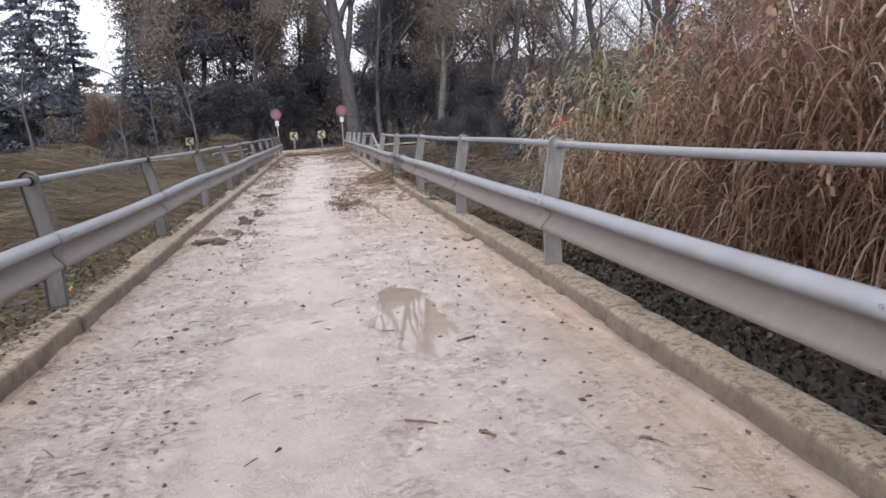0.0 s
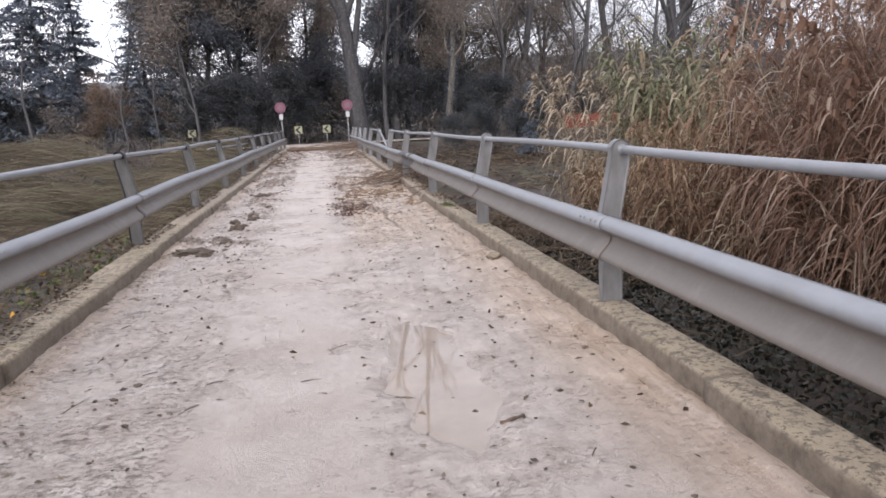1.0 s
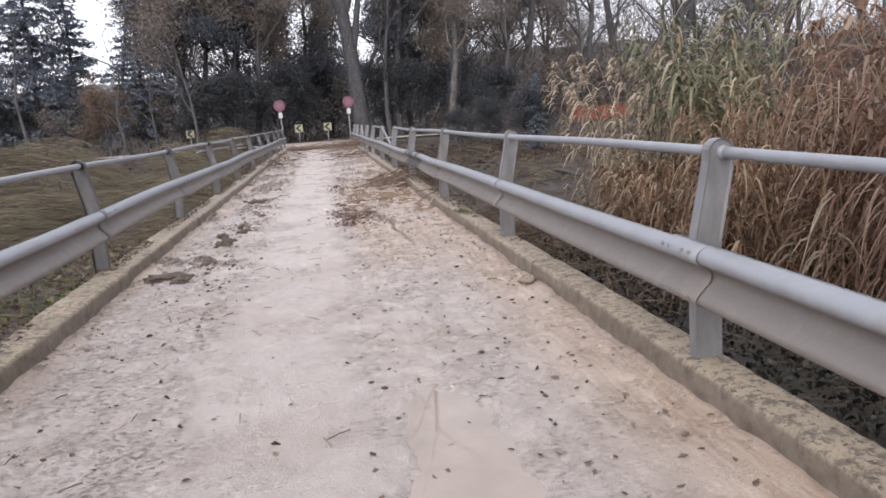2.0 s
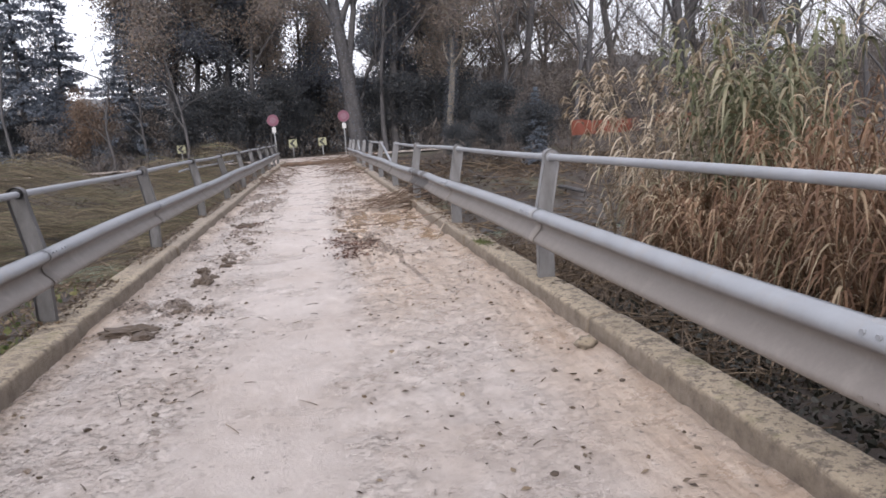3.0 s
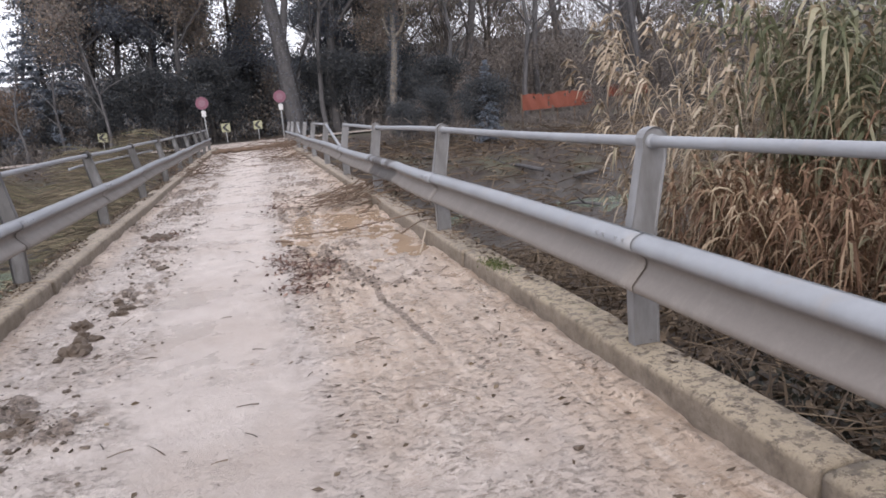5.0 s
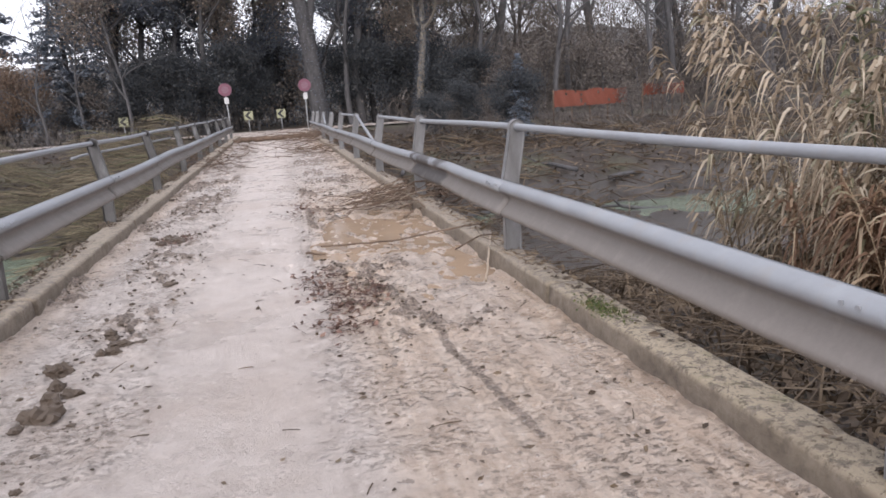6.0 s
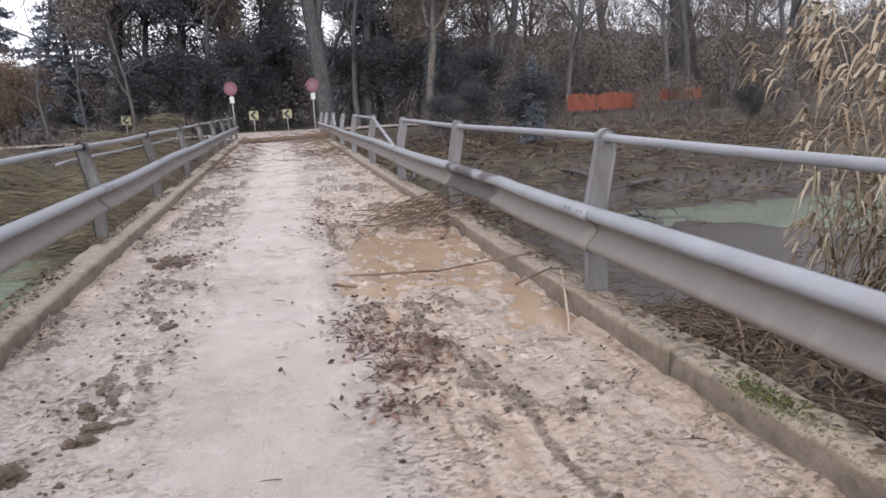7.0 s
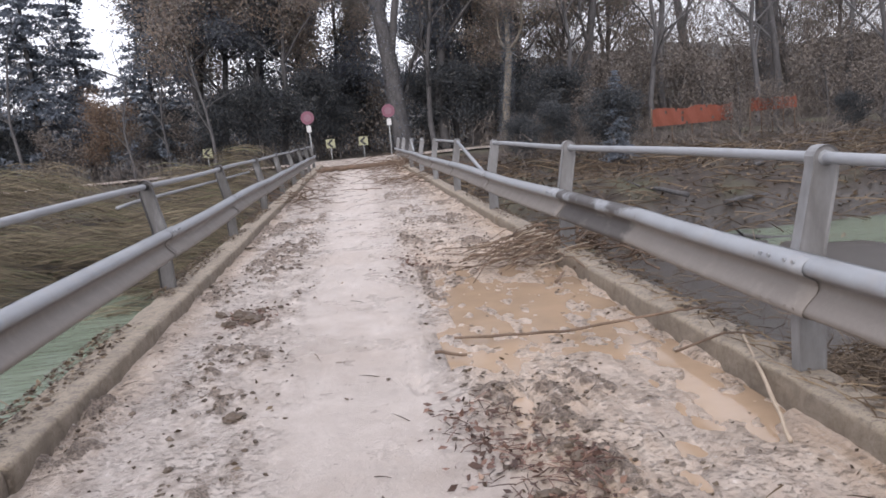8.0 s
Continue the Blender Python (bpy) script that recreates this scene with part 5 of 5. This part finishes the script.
stick("log", [(-1.62, 42.6, 0.10), (-0.4, 43.2, 0.10), (0.7, 43.6, 0.10), (1.95, 44.2, 0.09)], 0.12, 0.08, M_STICK, "long fallen trunk lying across the road", "log", seed=8)
stick("log", [(-1.9, 45.2, 0.06), (0.0, 45.8, 0.06), (2.2, 46.2, 0.07)], 0.07, 0.05, M_STICK, "thin fallen branch lying across the road", "log", seed=9)


def brush_heap(x, y, z, n, length, spread, az, seed, label, zr=0.3, r=0.010):
    rng = np.random.RandomState(seed)
    lines = []
    for _ in range(n):
        a = az + rng.normal() * 0.5
        L = length * rng.uniform(0.4, 1.1)
        c = np.array([x, y, z]) + rng.normal(size=3) * np.array([spread * 0.5, spread, 0]) + np.array([0, 0, rng.uniform(0.02, zr)])
        t = np.linspace(-0.5, 0.5, 5)
        w = rng.normal(size=(5, 3)) * 0.02
        pts = c + np.outer(t * L, [math.cos(a), math.sin(a), rng.uniform(-0.32, 0.18)]) + w
        pts[:, 2] = np.maximum(pts[:, 2], z + 0.012)
        rr = r * rng.uniform(0.5, 1.5)
        lines.append((pts, np.linspace(rr, rr * 0.5, 5)))
    v, f = tubes(lines, 5)
    return tagged(raw("brush_heap", v, f, M_STICK, smooth=True), label, "brush heap", kind="stuff")


def fanned_brush(n, seed, label, r0, r1, reach, material):
    """Twigs jammed against a post at one end and splayed over the road at the other."""
    rng = np.random.RandomState(seed)
    lines = []
    for _ in range(n):
        butt = np.array([1.90 + rng.normal() * 0.12, 17.95 + rng.normal() * 0.30, rng.uniform(0.03, 0.36)])
        L = reach * rng.uniform(0.35, 1.0)
        a = math.pi + rng.normal() * 0.5 + 0.02
        tip = np.array([butt[0] + L * math.cos(a), butt[1] + L * math.sin(a), 0.018 + abs(rng.normal()) * 0.09])
        t = np.linspace(0, 1, 7)[:, None]
        pts = butt + (tip - butt) * t + rng.normal(size=(7, 3)) * 0.022
        pts[:, 2] += 0.05 * np.sin(t[:, 0] * math.pi) * rng.uniform(-0.5, 1.0)
        pts[:, 2] = np.maximum(pts[:, 2], 0.015)
        r = rng.uniform(r0, r1)
        lines.append((pts, np.linspace(r, r * 0.45, 7)))
        if rng.uniform() < 0.5:
            q = pts[4]
            side = np.array([-0.22, rng.choice((-0.16, 0.16)), rng.uniform(-0.05, 0.06)]) * rng.uniform(0.5, 1.3)
            lines.append((np.maximum(np.stack([q, q + side * 0.5, q + side]), [-9, -9, 0.012]), [r * 0.5, r * 0.4, r * 0.2]))
    v, f = tubes(lines, 5)
    return tagged(raw("brush_heap", v, f, material, smooth=True), label, "brush heap", kind="stuff")


fanned_brush(42, 1, "heap of brown flood-washed twigs jammed against a rail post", 0.004, 0.011, 0.85, M_STICK)
fanned_brush(14, 31, "paler dry twigs among the heap by the kerb", 0.003, 0.007, 1.0, M_CANE)
fanned_brush(14, 12, "long brown branches sticking out of the twig heap", 0.008, 0.014, 1.35, M_STICK)
brush_heap(2.4, 18.0, 0.05, 60, 0.9, 0.5, 1.9, 2, "heap of brown flood-washed twigs against the kerb", 0.25)
brush_heap(1.7, 32.0, 0.0, 70, 1.3, 1.6, 2.6, 3, "brown twigs caught along the kerb")
brush_heap(1.5, 39.5, 0.0, 110, 1.6, 1.8, 2.6, 4, "brown twigs caught along the kerb", 0.5)
brush_heap(-1.35, 27.8, 0.0, 45, 1.0, 0.7, 0.9, 5, "grey-brown twigs caught along the kerb", 0.35)
brush_heap(-1.4, 34.0, 0.0, 50, 1.0, 1.8, 0.9, 6, "grey-brown twigs caught along the kerb", 0.35)
v, f = tubes([([(-2.12, 17.72, 0.985), (-2.08, 18.1, 1.0), (-2.06, 20.0, 0.98), (-2.06, 24.0, 0.94), (-2.06, 26, 0.92)], [0.017] * 5)], 8)
raw("loose_tube", v, f, M_RAIL, left_rail, "pale loose tube behind the posts", smooth=True)


def clod_mesh(seed, material):
    rng = np.random.RandomState(seed)
    bm = bmesh.new()
    bmesh.ops.create_icosphere(bm, subdivisions=3, radius=1.0)
    off = Vector(rng.uniform(0, 50, 3))
    for vt in bm.verts:
        n1, n2 = noise.noise(vt.co * 1.1 + off), noise.noise(vt.co * 3.2 + off)
        vt.co *= 1 + 0.40 * n1 + 0.45 * abs(n2) - 0.1 + 0.35 * noise.noise(vt.co * 6.5 + off)
        vt.co.z = max(vt.co.z, -0.25)
    me = bpy.data.meshes.new("mud_clod")
    bm.to_mesh(me)
    bm.free()
    me.materials.append(material)
    me.polygons.foreach_set("use_smooth", [False] * len(me.polygons))
    return me


CLODS = [clod_mesh(s, M_CLOD) for s in range(5)]


def clod(x, y, sx, sy, sz, k, label="lump of dark wet mud on the road"):
    ob = tagged(new("mud_clod", CLODS[k]), label, "mud clod", group="mud clods on the road")
    zz = float(road_z(np.array([x]), np.array([y]))[0])
    ob.matrix_basis = Matrix.LocRotScale((x, y, zz + 0.10 * sz), Euler((0, 0, k * 1.7)), (sx, sy, sz))
    return ob


clod(-1.26, 9.95, 0.21, 0.11, 0.055, 0, "large flat slab of dark mud on the road")
clod(-1.12, 9.75, 0.10, 0.08, 0.05, 1)
CLODS.append(clod_mesh(9, M_CONC))
CLODS[5].polygons.foreach_set("use_smooth", [True] * len(CLODS[5].polygons))
clod(1.86, 8.33, 0.06, 0.09, 0.045, 5, "broken lump of pale concrete against the kerb")
rng = np.random.RandomState(5)
HEAPS = [(-1.12, 12.5, 5, 0.15), (-0.95, 11.6, 6, 0.16), (-0.93, 11.0, 5, 0.18), (-1.0, 10.5, 5, 0.2), (-1.0, 17.0, 9, 0.22), (-0.75, 19.2, 6, 0.25), (-0.85, 13.0, 6, 0.14), (-0.9, 13.9, 4, 0.12),
         (0.72, 18.2, 8, 0.3), (0.6, 20.0, 9, 0.35), (-0.95, 21.5, 8, 0.3)]
for x, y, n, sp in HEAPS:
    for _ in range(n):
        s = 0.010 + (0.045 if x < -0.9 and y < 18 else 0.035) * rng.uniform() ** 2
        clod(x + rng.normal() * sp * 0.6, y + rng.normal() * sp * 1.3, s * rng.uniform(0.8, 1.6), s, s * rng.uniform(0.4, 0.75), rng.randint(0, 5))

# the larger lumps
for k, (x, y, sx, sy, sz) in enumerate(((-1.08, 12.55, 0.075, 0.06, 0.065), (-1.01, 12.25, 0.045, 0.04, 0.045), (-0.91, 12.13, 0.055, 0.035, 0.035), (-0.98, 12.05, 0.05, 0.05, 0.05), (-0.97, 11.84, 0.085, 0.06, 0.06),
                                        (-0.84, 12.82, 0.05, 0.035, 0.04), (-0.90, 12.78, 0.035, 0.03, 0.03), (-1.04, 17.05, 0.10, 0.08, 0.05), (-0.92, 16.85, 0.08, 0.10, 0.045), (-1.10, 16.75, 0.05, 0.05, 0.04),
                                        (0.66, 13.30, 0.06, 0.03, 0.03), (0.86, 13.55, 0.04, 0.04, 0.03), (-0.73, 14.6, 0.06, 0.05, 0.025))):
    clod(x, y, sx, sy, sz, k % 5)

# crumbs of mud broken off along the wheel tracks
rng = np.random.RandomState(15)
t = (1 + 5 ** 0.5) / 2
ICO = np.array([(-1, t, 0), (1, t, 0), (-1, -t, 0), (1, -t, 0), (0, -1, t), (0, 1, t), (0, -1, -t), (0, 1, -t), (t, 0, -1), (t, 0, 1), (-t, 0, -1), (-t, 0, 1)]) / 1.9
ICO_F = np.array([(0, 11, 5), (0, 5, 1), (0, 1, 7), (0, 7, 10), (0, 10, 11), (1, 5, 9), (5, 11, 4), (11, 10, 2), (10, 7, 6), (7, 1, 8), (3, 9, 4), (3, 4, 2), (3, 2, 6), (3, 6, 8), (3, 8, 9), (4, 9, 5), (2, 4, 11), (6, 2, 10), (8, 6, 7), (9, 8, 1)])
cx, cy = rng.uniform(XL + 0.05, XR - 0.1, 60000), rng.uniform(3.0, 24, 60000)
w = clods(cx, cy) + 0.035 * (1 - in_track(cx, cy)) + 0.3 * step(0.30, 0.0, np.abs(cx + 0.95)) * step(9.5, 10.5, cy) * step(14, 12.5, cy)
pick = np.nonzero(rng.uniform(size=60000) < 0.22 * w)[0][:3400]
size = (0.004 + 0.016 * rng.uniform(size=len(pick)) ** 2.5)[:, None, None]
V = ICO[None] * size * rng.uniform(0.55, 1.5, (len(pick), 12, 1)) * np.array([1.2, 1.0, 0.65])
V = V + np.stack([cx[pick], cy[pick], road_z(cx[pick], cy[pick]) + 0.004], 1)[:, None]
F = (ICO_F[None] + 12 * np.arange(len(pick))[:, None, None]).reshape(-1, 3)
tagged(raw("mud_crumbs", V.reshape(-1, 3), F, M_CLOD), "small crumbs of dark wet mud on the road", "mud crumbs", kind="stuff")

# red-brown leaf and bark shreds matted in the mud
M_SHREDS = mat("bark_shreds", varied([(0.0, (0.05, 0.03, 0.024)), (0.6, (0.12, 0.07, 0.055)), (0.9, (0.22, 0.13, 0.10)), (1.0, (0.35, 0.26, 0.20))], 0.6))
rng = np.random.RandomState(25)
for x, y, sx, sy, n in ((0.53, 14.05, 0.12, 0.20, 110), (0.62, 13.65, 0.13, 0.15, 85), (0.68, 13.25, 0.14, 0.12, 100), (0.60, 12.75, 0.12, 0.10, 70), (0.88, 13.55, 0.06, 0.10, 60), (0.62, 18.6, 0.22, 0.5, 120), (-0.95, 16.95, 0.12, 0.2, 110)):
    px, py = x + rng.normal(size=n) * sx, y + rng.normal(size=n) * sy
    c = np.stack([px, py, road_z(px, py) + 0.006 + 0.018 * rng.uniform(size=n)], 1)
    v1, f1 = leaf_cards(rng, c, 0.028, 0.65, 1.8)
    v2, f2 = fallen(rng, n // 2, x - 1.6 * sx, x + 1.6 * sx, y - 1.6 * sy, y + 1.6 * sy, 0.008, 0.02, 0.10, 0.003, ground=road_z)
    v, f = join_raw([(v1, f1.tolist()), (v2, f2)])
    tagged(raw("bark_shreds", v, f, M_SHREDS), "red-brown leaf and bark shreds matted in mud", "litter", kind="stuff")

# small litter: flakes, leaves and twigs pressed in the mud
rng = np.random.RandomState(6)
n = 1500
lx, ly = rng.uniform(XL + 0.03, XR - 0.03, n), rng.uniform(1.7, 24, n)
keep = (rng.uniform(size=n) > 0.85 * in_track(lx, ly))
lx, ly = lx[keep], ly[keep]
c = np.stack([lx, ly, road_z(lx, ly) + 0.006], 1)
v, f = leaf_cards(rng, c, 0.026, 0.80, 1.6)
tagged(raw("leaf_litter", v, f, M_LITTER), "small dark leaves and mud flakes on the road", "litter", kind="stuff")
v, f = fallen(rng, 150, XL + 0.1, XR - 0.1, 2, 30, 0.008, 0.008, 0.13, 0.0035, ground=road_z)
tagged(raw("twig_litter", v, f, M_LITTER), "small dark twigs scattered on the muddy road", "litter", kind="stuff")
